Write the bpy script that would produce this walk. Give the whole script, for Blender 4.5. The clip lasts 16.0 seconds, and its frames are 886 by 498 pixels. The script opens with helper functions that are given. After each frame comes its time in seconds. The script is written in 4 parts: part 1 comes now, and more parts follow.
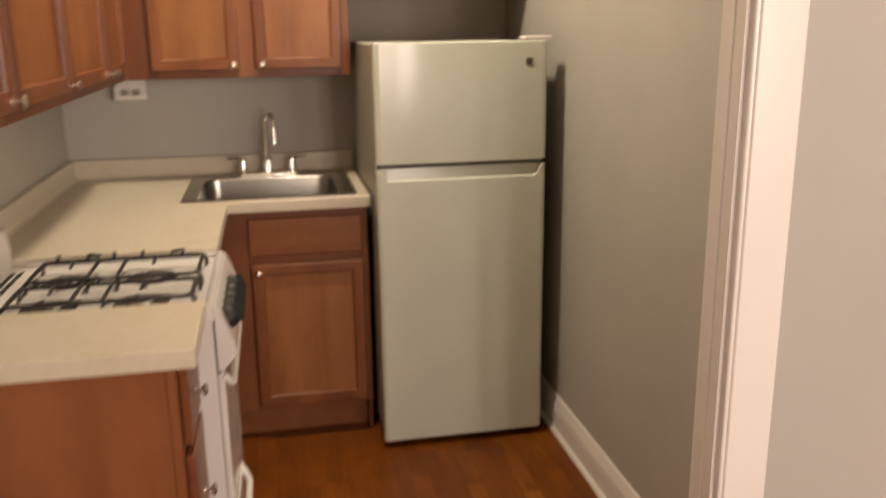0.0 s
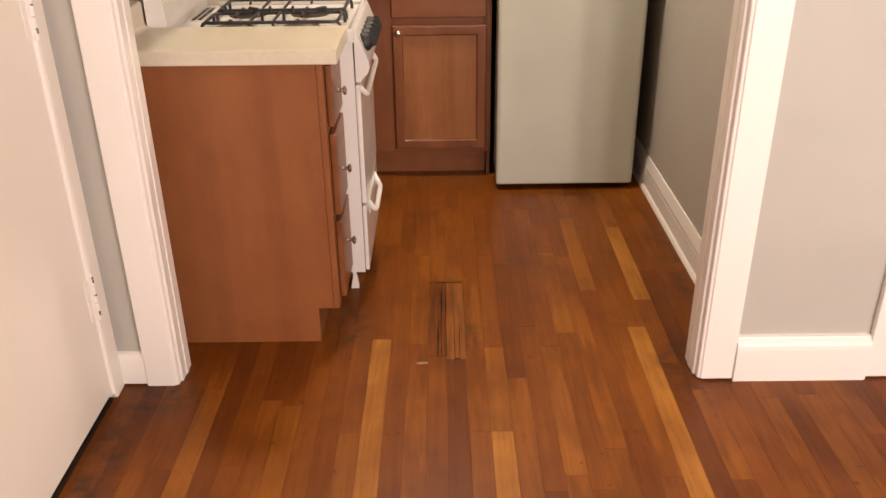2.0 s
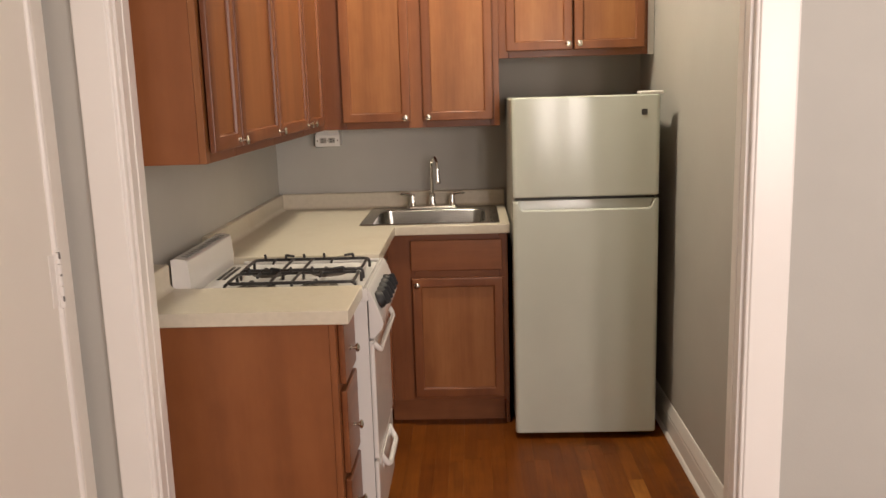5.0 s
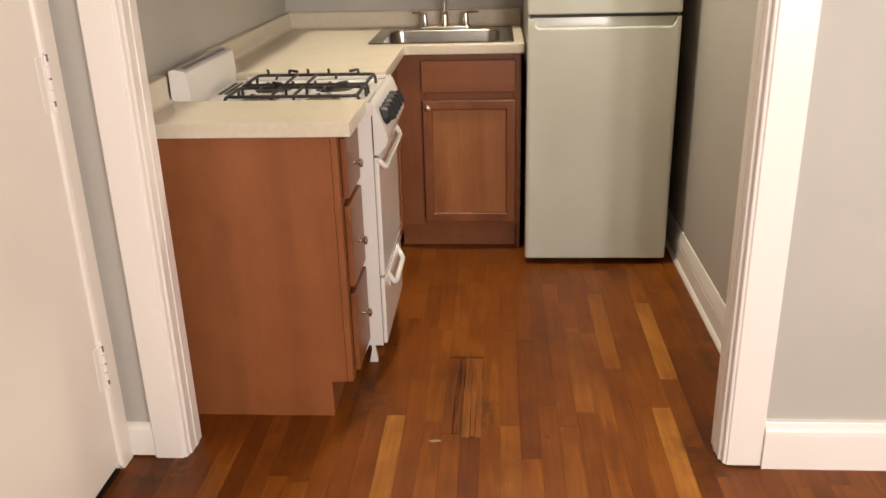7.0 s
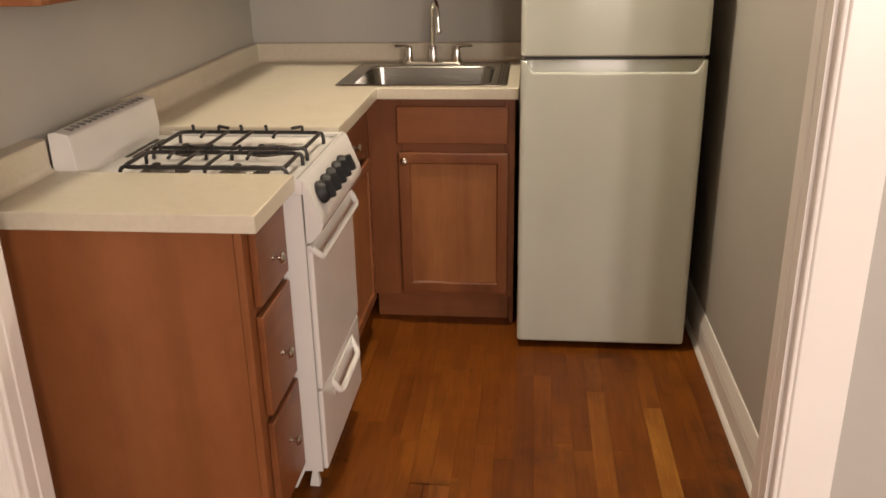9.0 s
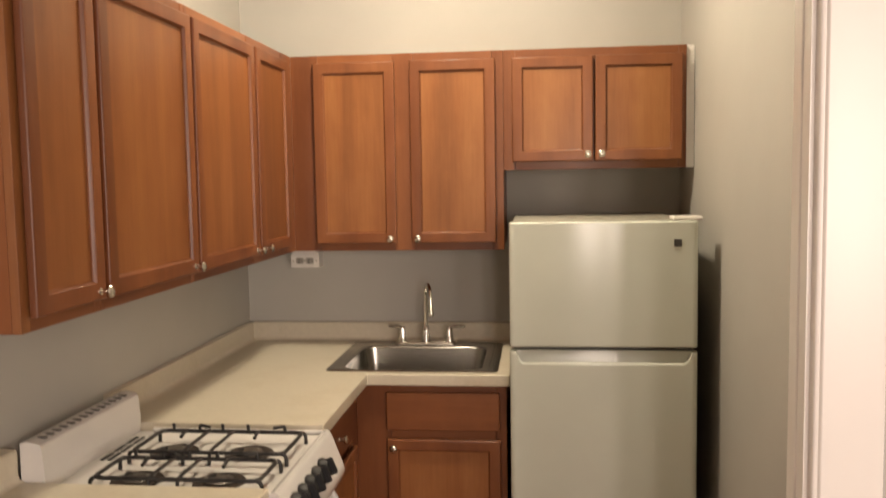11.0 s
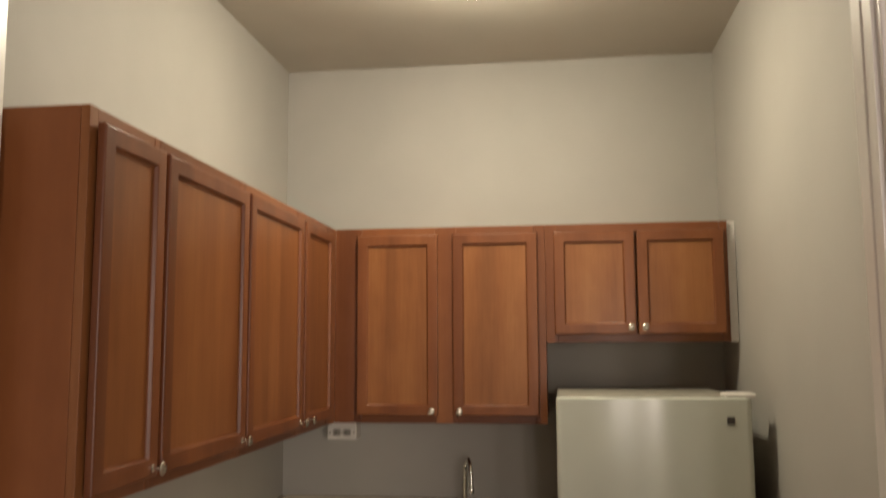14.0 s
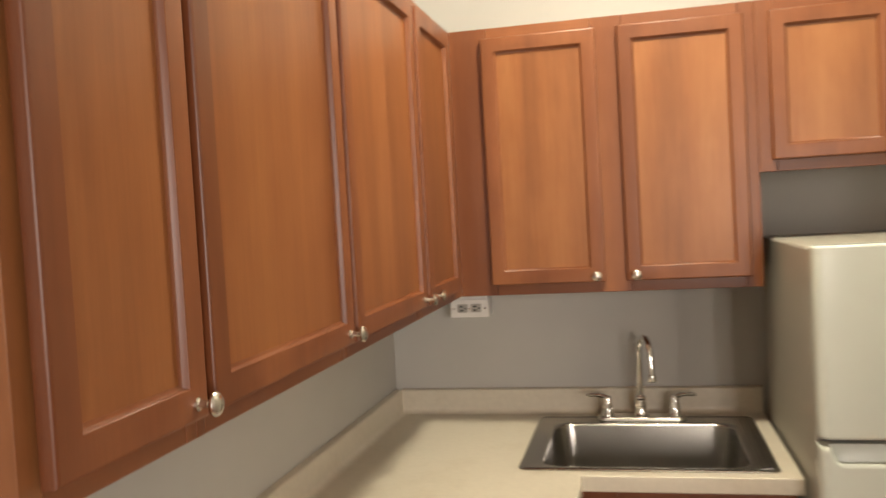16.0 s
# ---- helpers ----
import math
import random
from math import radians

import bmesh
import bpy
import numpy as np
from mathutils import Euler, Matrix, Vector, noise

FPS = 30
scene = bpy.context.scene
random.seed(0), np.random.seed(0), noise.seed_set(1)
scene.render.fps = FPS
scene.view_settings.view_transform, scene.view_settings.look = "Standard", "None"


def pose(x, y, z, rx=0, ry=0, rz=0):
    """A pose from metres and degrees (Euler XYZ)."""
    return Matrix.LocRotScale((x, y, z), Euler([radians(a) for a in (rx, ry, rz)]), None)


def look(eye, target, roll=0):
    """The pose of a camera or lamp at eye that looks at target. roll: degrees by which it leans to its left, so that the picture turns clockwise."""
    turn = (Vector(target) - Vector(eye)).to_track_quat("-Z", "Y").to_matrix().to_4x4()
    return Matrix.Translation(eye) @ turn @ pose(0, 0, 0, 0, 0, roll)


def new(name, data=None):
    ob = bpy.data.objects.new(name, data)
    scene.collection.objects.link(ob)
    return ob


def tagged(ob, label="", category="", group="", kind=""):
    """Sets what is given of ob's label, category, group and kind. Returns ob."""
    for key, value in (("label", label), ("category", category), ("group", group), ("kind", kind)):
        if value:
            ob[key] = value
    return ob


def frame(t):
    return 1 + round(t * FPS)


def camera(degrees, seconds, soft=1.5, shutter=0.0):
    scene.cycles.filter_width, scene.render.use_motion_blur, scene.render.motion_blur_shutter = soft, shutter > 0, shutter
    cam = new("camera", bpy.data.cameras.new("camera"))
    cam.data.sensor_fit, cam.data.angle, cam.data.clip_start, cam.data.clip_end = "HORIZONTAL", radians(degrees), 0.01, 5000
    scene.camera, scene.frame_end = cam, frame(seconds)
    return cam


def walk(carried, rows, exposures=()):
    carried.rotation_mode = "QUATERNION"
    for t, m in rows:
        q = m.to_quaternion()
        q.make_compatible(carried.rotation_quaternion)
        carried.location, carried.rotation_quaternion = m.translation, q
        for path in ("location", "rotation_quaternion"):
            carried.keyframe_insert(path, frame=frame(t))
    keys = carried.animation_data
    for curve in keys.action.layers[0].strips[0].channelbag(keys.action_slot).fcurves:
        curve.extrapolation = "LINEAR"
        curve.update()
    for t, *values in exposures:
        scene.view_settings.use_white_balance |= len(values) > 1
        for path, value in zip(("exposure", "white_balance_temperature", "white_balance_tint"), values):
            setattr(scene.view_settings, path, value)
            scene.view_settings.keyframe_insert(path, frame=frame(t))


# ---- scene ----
cam = camera(55.1, 16.0, 1.5, 0.5)
PATH = [
    (0, (0.806, -3.595, 1.494), (1.182, -1.698, 0.984), -0.7),
    (0.5, (0.866, -3.88, 1.47), (1.002, -1.993, 0.82), -0.2),
    (1, (0.865, -4.052, 1.452), (0.907, -2.209, 0.676), -1.2),
    (1.5, (0.871, -4.181, 1.414), (0.879, -2.392, 0.52), -1.5),
    (2, (0.912, -4.232, 1.424), (0.908, -2.442, 0.534), -0.7),
    (2.5, (0.937, -4.243, 1.46), (0.928, -2.389, 0.712), -0.2),
    (3, (0.953, -4.26, 1.48), (0.953, -2.327, 0.967), -0.0),
    (3.2, (0.965, -4.277, 1.502), (0.968, -2.326, 1.062), -0.1),
    (5.3, (0.987, -4.228, 1.478), (0.892, -2.265, 1.108), -2.0),
    (5.5, (0.993, -4.233, 1.468), (0.886, -2.282, 1.04), -2.2),
    (6, (0.999, -4.226, 1.435), (0.88, -2.312, 0.869), -2.6),
    (6.5, (1.003, -4.216, 1.403), (0.894, -2.334, 0.737), -1.9),
    (7, (1.022, -4.192, 1.406), (0.893, -2.334, 0.675), -1.5),
    (7.5, (1.038, -4.039, 1.425), (0.883, -2.179, 0.707), -1.3),
    (8, (1.069, -3.785, 1.433), (0.896, -1.925, 0.717), -1.3),
    (8.2, (1.088, -3.726, 1.43), (0.906, -1.872, 0.702), -1.4),
    (10.3, (1.254, -3.475, 1.497), (1.038, -1.533, 1.07), -0.2),
    (10.5, (1.236, -3.473, 1.516), (1.044, -1.511, 1.181), -0.4),
    (11, (1.223, -3.503, 1.583), (1.006, -1.522, 1.419), -0.9),
    (11.5, (1.208, -3.528, 1.594), (0.919, -1.55, 1.519), -0.8),
    (12, (1.215, -3.561, 1.599), (0.811, -1.602, 1.601), -0.6),
    (12.5, (1.217, -3.554, 1.613), (0.814, -1.603, 1.783), 0.7),
    (13, (1.207, -3.541, 1.623), (0.866, -1.601, 1.966), 1.6),
    (13.2, (1.217, -3.56, 1.614), (0.898, -1.622, 1.995), 1.2),
    (13.5, (1.178, -3.534, 1.642), (0.893, -1.592, 2.024), 1.3),
    (14, (1.144, -3.509, 1.61), (0.883, -1.538, 1.832), -0.3),
    (14.5, (1.046, -3.433, 1.581), (0.802, -1.449, 1.65), -0.0),
    (15, (0.972, -3.215, 1.562), (0.734, -1.229, 1.565), 0.4),
    (15.2, (0.927, -3.11, 1.565), (0.695, -1.124, 1.541), 0.0),
    (15.5, (0.871, -2.942, 1.556), (0.586, -0.963, 1.494), -1.4),
    (16, (0.789, -2.654, 1.549), (0.343, -0.707, 1.468), -3.2),
]
EXPOSURES = [(0.0, -0.1, 7050, 17), (1.0, 0.36, 6900, 16), (2.0, 0.46, 6750, 18), (3.0, 0.10, 6500, 14), (5.5, -0.06, 6350, 12), (6.0, 0.15, 6350, 11), (7.0, 0.39, 6350, 11), (8.0, 0.20, 6500, 12), (10.5, -0.05, 6850, 14),
             (11.5, -0.16, 6750, 13), (12.5, -0.40, 6500, 10), (13.0, -0.66, 6500, 10), (13.5, -0.85, 6500, 10), (14.0, -0.85, 6550, 10), (14.5, -0.5, 6650, 10), (15.2, -0.25, 6700, 10), (16.0, 0.18, 6350, 9)]
walk(cam, [(t, look(eye, target, roll)) for t, eye, target, roll in PATH], EXPOSURES)

# ---- world and light ----
world = bpy.data.worlds.new("world")
world.use_nodes = True
world.node_tree.nodes["Background"].inputs["Color"].default_value = (0.02, 0.02, 0.025, 1)
world.node_tree.nodes["Background"].inputs["Strength"].default_value = 0.3
scene.world = world
LAMP_KITCHEN = 262.0
WINDOW_WATTS = 23.0       # each of the two narrow sashes
WIDE_WINDOW_WATTS = 60.0
LAMP_COLOR = (1.0, 0.89, 0.68, 1)
WINDOW_COLOR = (1.0, 0.872, 0.782)


import collections

# ---- materials ----
def material(name):
    m = bpy.data.materials.new(name)
    m.use_nodes = True
    nt = m.node_tree
    return m, nt, nt.nodes["Principled BSDF"]


def node(nt, kind, **values):
    n = nt.nodes.new(kind)
    for key, value in values.items():
        n.inputs[key].default_value = value
    return n


def coords(nt, scale=(1, 1, 1), shift=True):
    """Object coordinates, shifted at random from object to object."""
    tc = nt.nodes.new("ShaderNodeTexCoord")
    mp = nt.nodes.new("ShaderNodeMapping")
    mp.inputs["Scale"].default_value = scale
    nt.links.new(tc.outputs["Object"], mp.inputs["Vector"])
    if shift:
        info = nt.nodes.new("ShaderNodeObjectInfo")
        mul = nt.nodes.new("ShaderNodeVectorMath")
        mul.operation = "SCALE"
        comb = nt.nodes.new("ShaderNodeCombineXYZ")
        for k in "XYZ":
            nt.links.new(info.outputs["Random"], comb.inputs[k])
        nt.links.new(comb.outputs[0], mul.inputs[0])
        mul.inputs["Scale"].default_value = 37.0
        nt.links.new(mul.outputs[0], mp.inputs["Location"])
    return mp.outputs[0]


def ramp(nt, fac, stops):
    r = nt.nodes.new("ShaderNodeValToRGB")
    els = r.color_ramp.elements
    while len(els) < len(stops):
        els.new(0.5)
    for e, (pos, col) in zip(els, stops):
        e.position, e.color = pos, (*col, 1)
    nt.links.new(fac, r.inputs[0])
    return r.outputs[0]


def mix(nt, fac, a, b, kind="MIX"):
    m = nt.nodes.new("ShaderNodeMix")
    m.data_type, m.blend_type = "RGBA", kind
    for sock, value in ((m.inputs["Factor"], fac), (m.inputs["A"], a), (m.inputs["B"], b)):
        if isinstance(value, (int, float)):
            sock.default_value = value
        elif isinstance(value, tuple):
            sock.default_value = (*value, 1)
        else:
            nt.links.new(value, sock)
    return m.outputs["Result"]


def noise_tex(nt, vec, scale, detail=4, rough=0.55, distortion=0.0):
    n = node(nt, "ShaderNodeTexNoise", Scale=scale, Detail=detail, Roughness=rough, Distortion=distortion)
    nt.links.new(vec, n.inputs["Vector"])
    return n.outputs["Fac"]


def bump(nt, bsdf, height, strength, distance):
    b = node(nt, "ShaderNodeBump", Strength=strength, Distance=distance)
    nt.links.new(height, b.inputs["Height"])
    nt.links.new(b.outputs[0], bsdf.inputs["Normal"])


def paint(name, color, rough=0.55, var=0.06, relief=0.12, grain=140):
    """Rolled or brushed paint: faint patches, fine orange-peel relief."""
    m, nt, b = material(name)
    v = coords(nt, shift=False)
    c1 = tuple(k * (1 - var) for k in color)
    c2 = tuple(min(1, k * (1 + var)) for k in color)
    big = noise_tex(nt, v, 1.6, 5)
    nt.links.new(ramp(nt, big, [(0.3, c1), (0.7, c2)]), b.inputs["Base Color"])
    b.inputs["Roughness"].default_value = rough
    bump(nt, b, noise_tex(nt, v, grain, 3), relief, 0.002)
    return m


def wood(name, dark, mid, light, axis="z", rough=0.38, coat=0.04, figure=0.28):
    """Stained, lacquered wood with grain along one axis."""
    m, nt, b = material(name)
    stretch = {"x": (0.06, 1, 1), "y": (1, 0.06, 1), "z": (1, 1, 0.06)}[axis]
    v = coords(nt, stretch)
    big = noise_tex(nt, v, 9, 3, 0.5, 0.25)
    fine = noise_tex(nt, v, 120, 4, 0.6, 0.3)
    base = ramp(nt, big, [(0.25, dark), (0.5, mid), (0.78, light)])
    lines = ramp(nt, fine, [(0.35, (0.74, 0.66, 0.58)), (0.62, (1, 1, 1))])
    col = mix(nt, figure, base, lines, "MULTIPLY")
    mottle = noise_tex(nt, coords(nt, (1, 1, 0.5)), 17.0, 3)
    col = mix(nt, 0.3, col, ramp(nt, mottle, [(0.32, (0.72, 0.62, 0.54)), (0.66, (1.04, 1.04, 1.04))]), "MULTIPLY")
    blotch = noise_tex(nt, coords(nt, (1, 1, 1)), 4.0, 2)
    col = mix(nt, 0.35, col, ramp(nt, blotch, [(0.3, (0.76, 0.66, 0.56)), (0.7, (1, 1, 1))]), "MULTIPLY")
    nt.links.new(col, b.inputs["Base Color"])
    b.inputs["Roughness"].default_value = rough
    b.inputs["Coat Weight"].default_value = coat
    b.inputs["Coat Roughness"].default_value = 0.22
    b.inputs["Specular IOR Level"].default_value = 0.40
    bump(nt, b, fine, 0.06, 0.001)
    return m


def plain(name, color, rough=0.4, metal=0.0, var=0.05, scale=30, relief=0.03, stretch=(1, 1, 1), coat=0.0):
    m, nt, b = material(name)
    v = coords(nt, stretch)
    n = noise_tex(nt, v, scale, 4)
    nt.links.new(ramp(nt, n, [(0.3, tuple(k * (1 - var) for k in color)), (0.7, tuple(min(1, k * (1 + var)) for k in color))]), b.inputs["Base Color"])
    b.inputs["Metallic"].default_value = metal
    r = nt.nodes.new("ShaderNodeMapRange")
    r.inputs["To Min"].default_value, r.inputs["To Max"].default_value = rough * 0.85, min(1, rough * 1.2)
    nt.links.new(n, r.inputs["Value"])
    nt.links.new(r.outputs[0], b.inputs["Roughness"])
    b.inputs["Coat Weight"].default_value = coat
    if relief:
        bump(nt, b, n, relief, 0.001)
    return m


def glowing(name, color, strength):
    m, nt, b = material(name)
    b.inputs["Base Color"].default_value = (0.9, 0.88, 0.82, 1)
    b.inputs["Emission Color"].default_value = color
    b.inputs["Emission Strength"].default_value = strength
    return m


# also holds dark patches along the drawer cabinet, range, fridge and east baseboard
GRIME_AND_PATCHES = [(0.925, -1.87, 0.105, 0.32, 0.45, 0.6, True), (0.10, -2.27, 0.17, 0.13, 0.2, 0.9, False), (1.62, -2.16, 0.15, 0.20, 0.2, 0.8, False),
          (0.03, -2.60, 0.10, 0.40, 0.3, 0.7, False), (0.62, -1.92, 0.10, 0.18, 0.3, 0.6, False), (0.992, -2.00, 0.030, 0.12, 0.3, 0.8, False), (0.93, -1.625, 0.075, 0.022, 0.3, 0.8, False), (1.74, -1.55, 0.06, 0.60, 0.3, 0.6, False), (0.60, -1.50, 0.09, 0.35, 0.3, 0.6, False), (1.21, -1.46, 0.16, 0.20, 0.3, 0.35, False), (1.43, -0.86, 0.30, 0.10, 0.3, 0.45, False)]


def floor_wood(name, dark, mid, light, patches=GRIME_AND_PATCHES):
    """Old oak strip flooring: each board its own tone, with grime round the worn spot."""
    m, nt, b = material(name)
    v = coords(nt, (1, 0.05, 1))
    info = nt.nodes.new("ShaderNodeObjectInfo")
    geo = nt.nodes.new("ShaderNodeNewGeometry")
    tone = nt.nodes.new("ShaderNodeMath")
    tone.operation = "FRACT"
    add = nt.nodes.new("ShaderNodeMath")
    add.operation = "ADD"
    nt.links.new(info.outputs["Random"], add.inputs[0])
    nt.links.new(geo.outputs["Random Per Island"], add.inputs[1])
    nt.links.new(add.outputs[0], tone.inputs[0])
    base = ramp(nt, tone.outputs[0], [(0.0, dark), (0.35, mid), (0.7, mid), (1.0, light)])
    fine = noise_tex(nt, v, 95, 5, 0.6, 0.5)
    wide = noise_tex(nt, v, 22, 3, 0.5, 1.2)
    col = mix(nt, 0.5, base, ramp(nt, fine, [(0.33, (0.62, 0.5, 0.4)), (0.6, (1, 1, 1))]), "MULTIPLY")
    col = mix(nt, 0.45, col, ramp(nt, wide, [(0.3, (0.66, 0.54, 0.44)), (0.65, (1.0, 1.0, 1.0))]), "MULTIPLY")
    # cathedral figure on some boards
    ring = nt.nodes.new("ShaderNodeTexWave")
    ring.wave_type, ring.rings_direction = "RINGS", "X"
    ring.inputs["Scale"].default_value, ring.inputs["Distortion"].default_value = 16.0, 5.0
    ring.inputs["Detail"].default_value, ring.inputs["Detail Scale"].default_value = 2.0, 1.2
    nt.links.new(v, ring.inputs["Vector"])
    figure = ramp(nt, ring.outputs["Fac"], [(0.15, (0.62, 0.52, 0.44)), (0.5, (1, 1, 1))])
    pick = nt.nodes.new("ShaderNodeMapRange")
    pick.inputs["From Min"].default_value, pick.inputs["From Max"].default_value = 0.35, 0.9
    pick.inputs["To Max"].default_value = 0.55
    nt.links.new(tone.outputs[0], pick.inputs["Value"])
    col = mix(nt, pick.outputs[0], col, figure, "MULTIPLY")
    # long soft change of tone along the boards
    along = ramp(nt, noise_tex(nt, coords(nt, (0.6, 1, 1)), 2.2, 2), [(0.35, (0.74, 0.64, 0.56)), (0.62, (1.08, 1.08, 1.08))])
    col = mix(nt, 0.6, col, along, "MULTIPLY")
    # black traffic grime round the split board, casing feet and flush door; dark patches elsewhere
    gr = nt.nodes.new("ShaderNodeMapping")
    gr.inputs["Scale"].default_value = (75, 5, 1)
    nt.links.new(geo.outputs["Position"], gr.inputs["Vector"])
    streak = noise_tex(nt, gr.outputs[0], 1.0, 4)
    smear = noise_tex(nt, geo.outputs["Position"], 16, 5, 0.65)
    for cx, cy, rx, ry, edge, power, pattern in patches:
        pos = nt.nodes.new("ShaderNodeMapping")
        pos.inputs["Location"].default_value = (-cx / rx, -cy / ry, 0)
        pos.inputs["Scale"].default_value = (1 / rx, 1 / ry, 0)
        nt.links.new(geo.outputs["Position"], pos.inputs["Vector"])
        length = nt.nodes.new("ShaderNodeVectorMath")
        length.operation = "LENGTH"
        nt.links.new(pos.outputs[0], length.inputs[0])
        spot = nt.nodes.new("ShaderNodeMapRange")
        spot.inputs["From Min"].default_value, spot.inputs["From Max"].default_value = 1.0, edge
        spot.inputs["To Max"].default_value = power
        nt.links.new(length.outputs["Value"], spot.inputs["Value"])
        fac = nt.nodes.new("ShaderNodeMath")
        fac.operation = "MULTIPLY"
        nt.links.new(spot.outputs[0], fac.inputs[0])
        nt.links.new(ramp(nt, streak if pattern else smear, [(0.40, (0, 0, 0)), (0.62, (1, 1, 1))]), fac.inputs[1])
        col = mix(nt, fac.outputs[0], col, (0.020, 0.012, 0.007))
    grime = ramp(nt, noise_tex(nt, geo.outputs["Position"], 5.5, 5, 0.65), [(0.3, (0.62, 0.55, 0.5)), (0.55, (1, 1, 1))])
    col = mix(nt, 0.6, col, grime, "MULTIPLY")
    specks = ramp(nt, noise_tex(nt, geo.outputs["Position"], 34, 2, 0.4), [(0.24, (0.4, 0.32, 0.26)), (0.29, (1, 1, 1))])
    col = mix(nt, 0.7, col, specks, "MULTIPLY")
    nt.links.new(col, b.inputs["Base Color"])
    rr = nt.nodes.new("ShaderNodeMapRange")
    rr.inputs["To Min"].default_value, rr.inputs["To Max"].default_value = 0.3, 0.5
    nt.links.new(wide, rr.inputs["Value"])
    nt.links.new(rr.outputs[0], b.inputs["Roughness"])
    b.inputs["Specular IOR Level"].default_value = 0.22
    bump(nt, b, fine, 0.12, 0.001)
    return m


M_WALL = paint("grey_wall_paint", (0.440, 0.425, 0.388), 0.6)
M_CEIL = paint("ceiling_paint", (0.53, 0.50, 0.435), 0.8)
M_TRIM = paint("white_trim_paint", (0.80, 0.765, 0.725), 0.32, 0.03, 0.10, 45)
M_DOORPAINT = paint("cream_door_paint", (0.80, 0.755, 0.69), 0.4, 0.03, 0.10, 35)
CAB = ((0.150, 0.050, 0.019), (0.212, 0.075, 0.028), (0.268, 0.102, 0.038))
M_CAB = wood("cherry_stain", *CAB)
M_CAB_H = wood("cherry_stain_rail", *CAB, axis="x")
M_CAB_HY = wood("cherry_stain_rail_long", *CAB, axis="y")
M_PANEL = wood("cherry_stain_panel", (0.208, 0.078, 0.027), (0.298, 0.120, 0.042), (0.374, 0.164, 0.062))
# the same cherry stain darkened: shade of the west doors put into the colour
M_CAB_SHADED = wood("shaded_cherry_stain", (0.122, 0.039, 0.014), (0.176, 0.058, 0.021), (0.228, 0.082, 0.030))
M_PANEL_SHADED = wood("shaded_cherry_stain_panel", (0.160, 0.054, 0.017), (0.232, 0.085, 0.027), (0.298, 0.119, 0.039))
M_ENDPANEL = wood("cherry_laminate", (0.225, 0.078, 0.026), (0.262, 0.093, 0.031), (0.296, 0.108, 0.037), rough=0.48, coat=0.0, figure=0.10)
M_LAMINATE = plain("cream_laminate", (0.60, 0.545, 0.435), 0.3, 0, 0.04, 60, 0.02)
lam = M_LAMINATE.node_tree
lam_geo = lam.nodes.new("ShaderNodeNewGeometry")
lam_stain = ramp(lam, noise_tex(lam, lam_geo.outputs["Position"], 7.0, 5, 0.65), [(0.36, (0.74, 0.66, 0.54)), (0.5, (1, 1, 1))])
lam_b = lam.nodes["Principled BSDF"]
lam_old = lam_b.inputs["Base Color"].links[0].from_socket
lam.links.new(mix(lam, 0.18, lam_old, lam_stain, "MULTIPLY"), lam_b.inputs["Base Color"])
M_ENAMEL = plain("white_enamel", (0.70, 0.68, 0.655), 0.16, 0, 0.02, 8, 0.01, coat=0.3)
M_FRIDGE = plain("bisque_fridge_enamel", (0.635, 0.665, 0.585), 0.145, 0, 0.02, 5, 0.0)
M_FRIDGE.node_tree.nodes["Principled BSDF"].inputs["Anisotropic"].default_value = 0.8
M_FRIDGE.node_tree.nodes["Principled BSDF"].inputs["Anisotropic Rotation"].default_value = 0.25
M_FRIDGE.node_tree.nodes["Principled BSDF"].inputs["Specular IOR Level"].default_value = 0.30
# body colour, darker than the door enamel
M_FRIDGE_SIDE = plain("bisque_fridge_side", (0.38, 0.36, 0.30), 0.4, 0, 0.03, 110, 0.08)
M_GASKET = plain("grey_gasket", (0.09, 0.085, 0.08), 0.6)
M_BLACK = plain("black_iron", (0.018, 0.016, 0.016), 0.45, 0, 0.2, 60, 0.1)
M_BLACKPLASTIC = plain("black_plastic", (0.012, 0.012, 0.013), 0.55)
M_STEEL = plain("stainless_steel", (0.37, 0.355, 0.325), 0.24, 1.0, 0.03, 5, 0.0, (1, 0.4, 1))
M_CHROME = plain("chrome", (0.80, 0.78, 0.75), 0.07, 1.0, 0.02, 10, 0)
M_NICKEL = plain("brushed_nickel", (0.66, 0.62, 0.56), 0.24, 1.0, 0.03, 80, 0.02)
M_BRONZE = plain("oil_rubbed_bronze", (0.068, 0.053, 0.042), 0.38, 0.6, 0.15, 25, 0.03)
M_BURNER = plain("burner_alloy", (0.055, 0.043, 0.036), 0.5, 0.5, 0.2, 40, 0.05)
M_BURNER_HEAD = plain("burner_head_alloy", (0.16, 0.145, 0.13), 0.42, 0.7, 0.2, 40, 0.05)
M_DARK = plain("dark_gap", (0.022, 0.013, 0.008), 0.9)
M_DARK.node_tree.nodes["Principled BSDF"].inputs["Specular IOR Level"].default_value = 0.1
M_BADGE = plain("badge_grey", (0.10, 0.095, 0.09), 0.35, 0.5)
M_PLATE = plain("white_plastic", (0.78, 0.75, 0.70), 0.4)
M_RECEPT = plain("worn_plastic", (0.42, 0.39, 0.34), 0.45)
M_VENT = plain("vent_grey", (0.16, 0.15, 0.14), 0.6)
M_SLOT = plain("slot_dark", (0.03, 0.028, 0.026), 0.6)
M_BOARD_CHIP = plain("raw_wood", (0.30, 0.20, 0.09), 0.7)
M_BOWL_K = glowing("lit_frosted_glass", LAMP_COLOR, LAMP_KITCHEN)
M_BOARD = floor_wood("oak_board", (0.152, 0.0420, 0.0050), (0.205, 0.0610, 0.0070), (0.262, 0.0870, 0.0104))
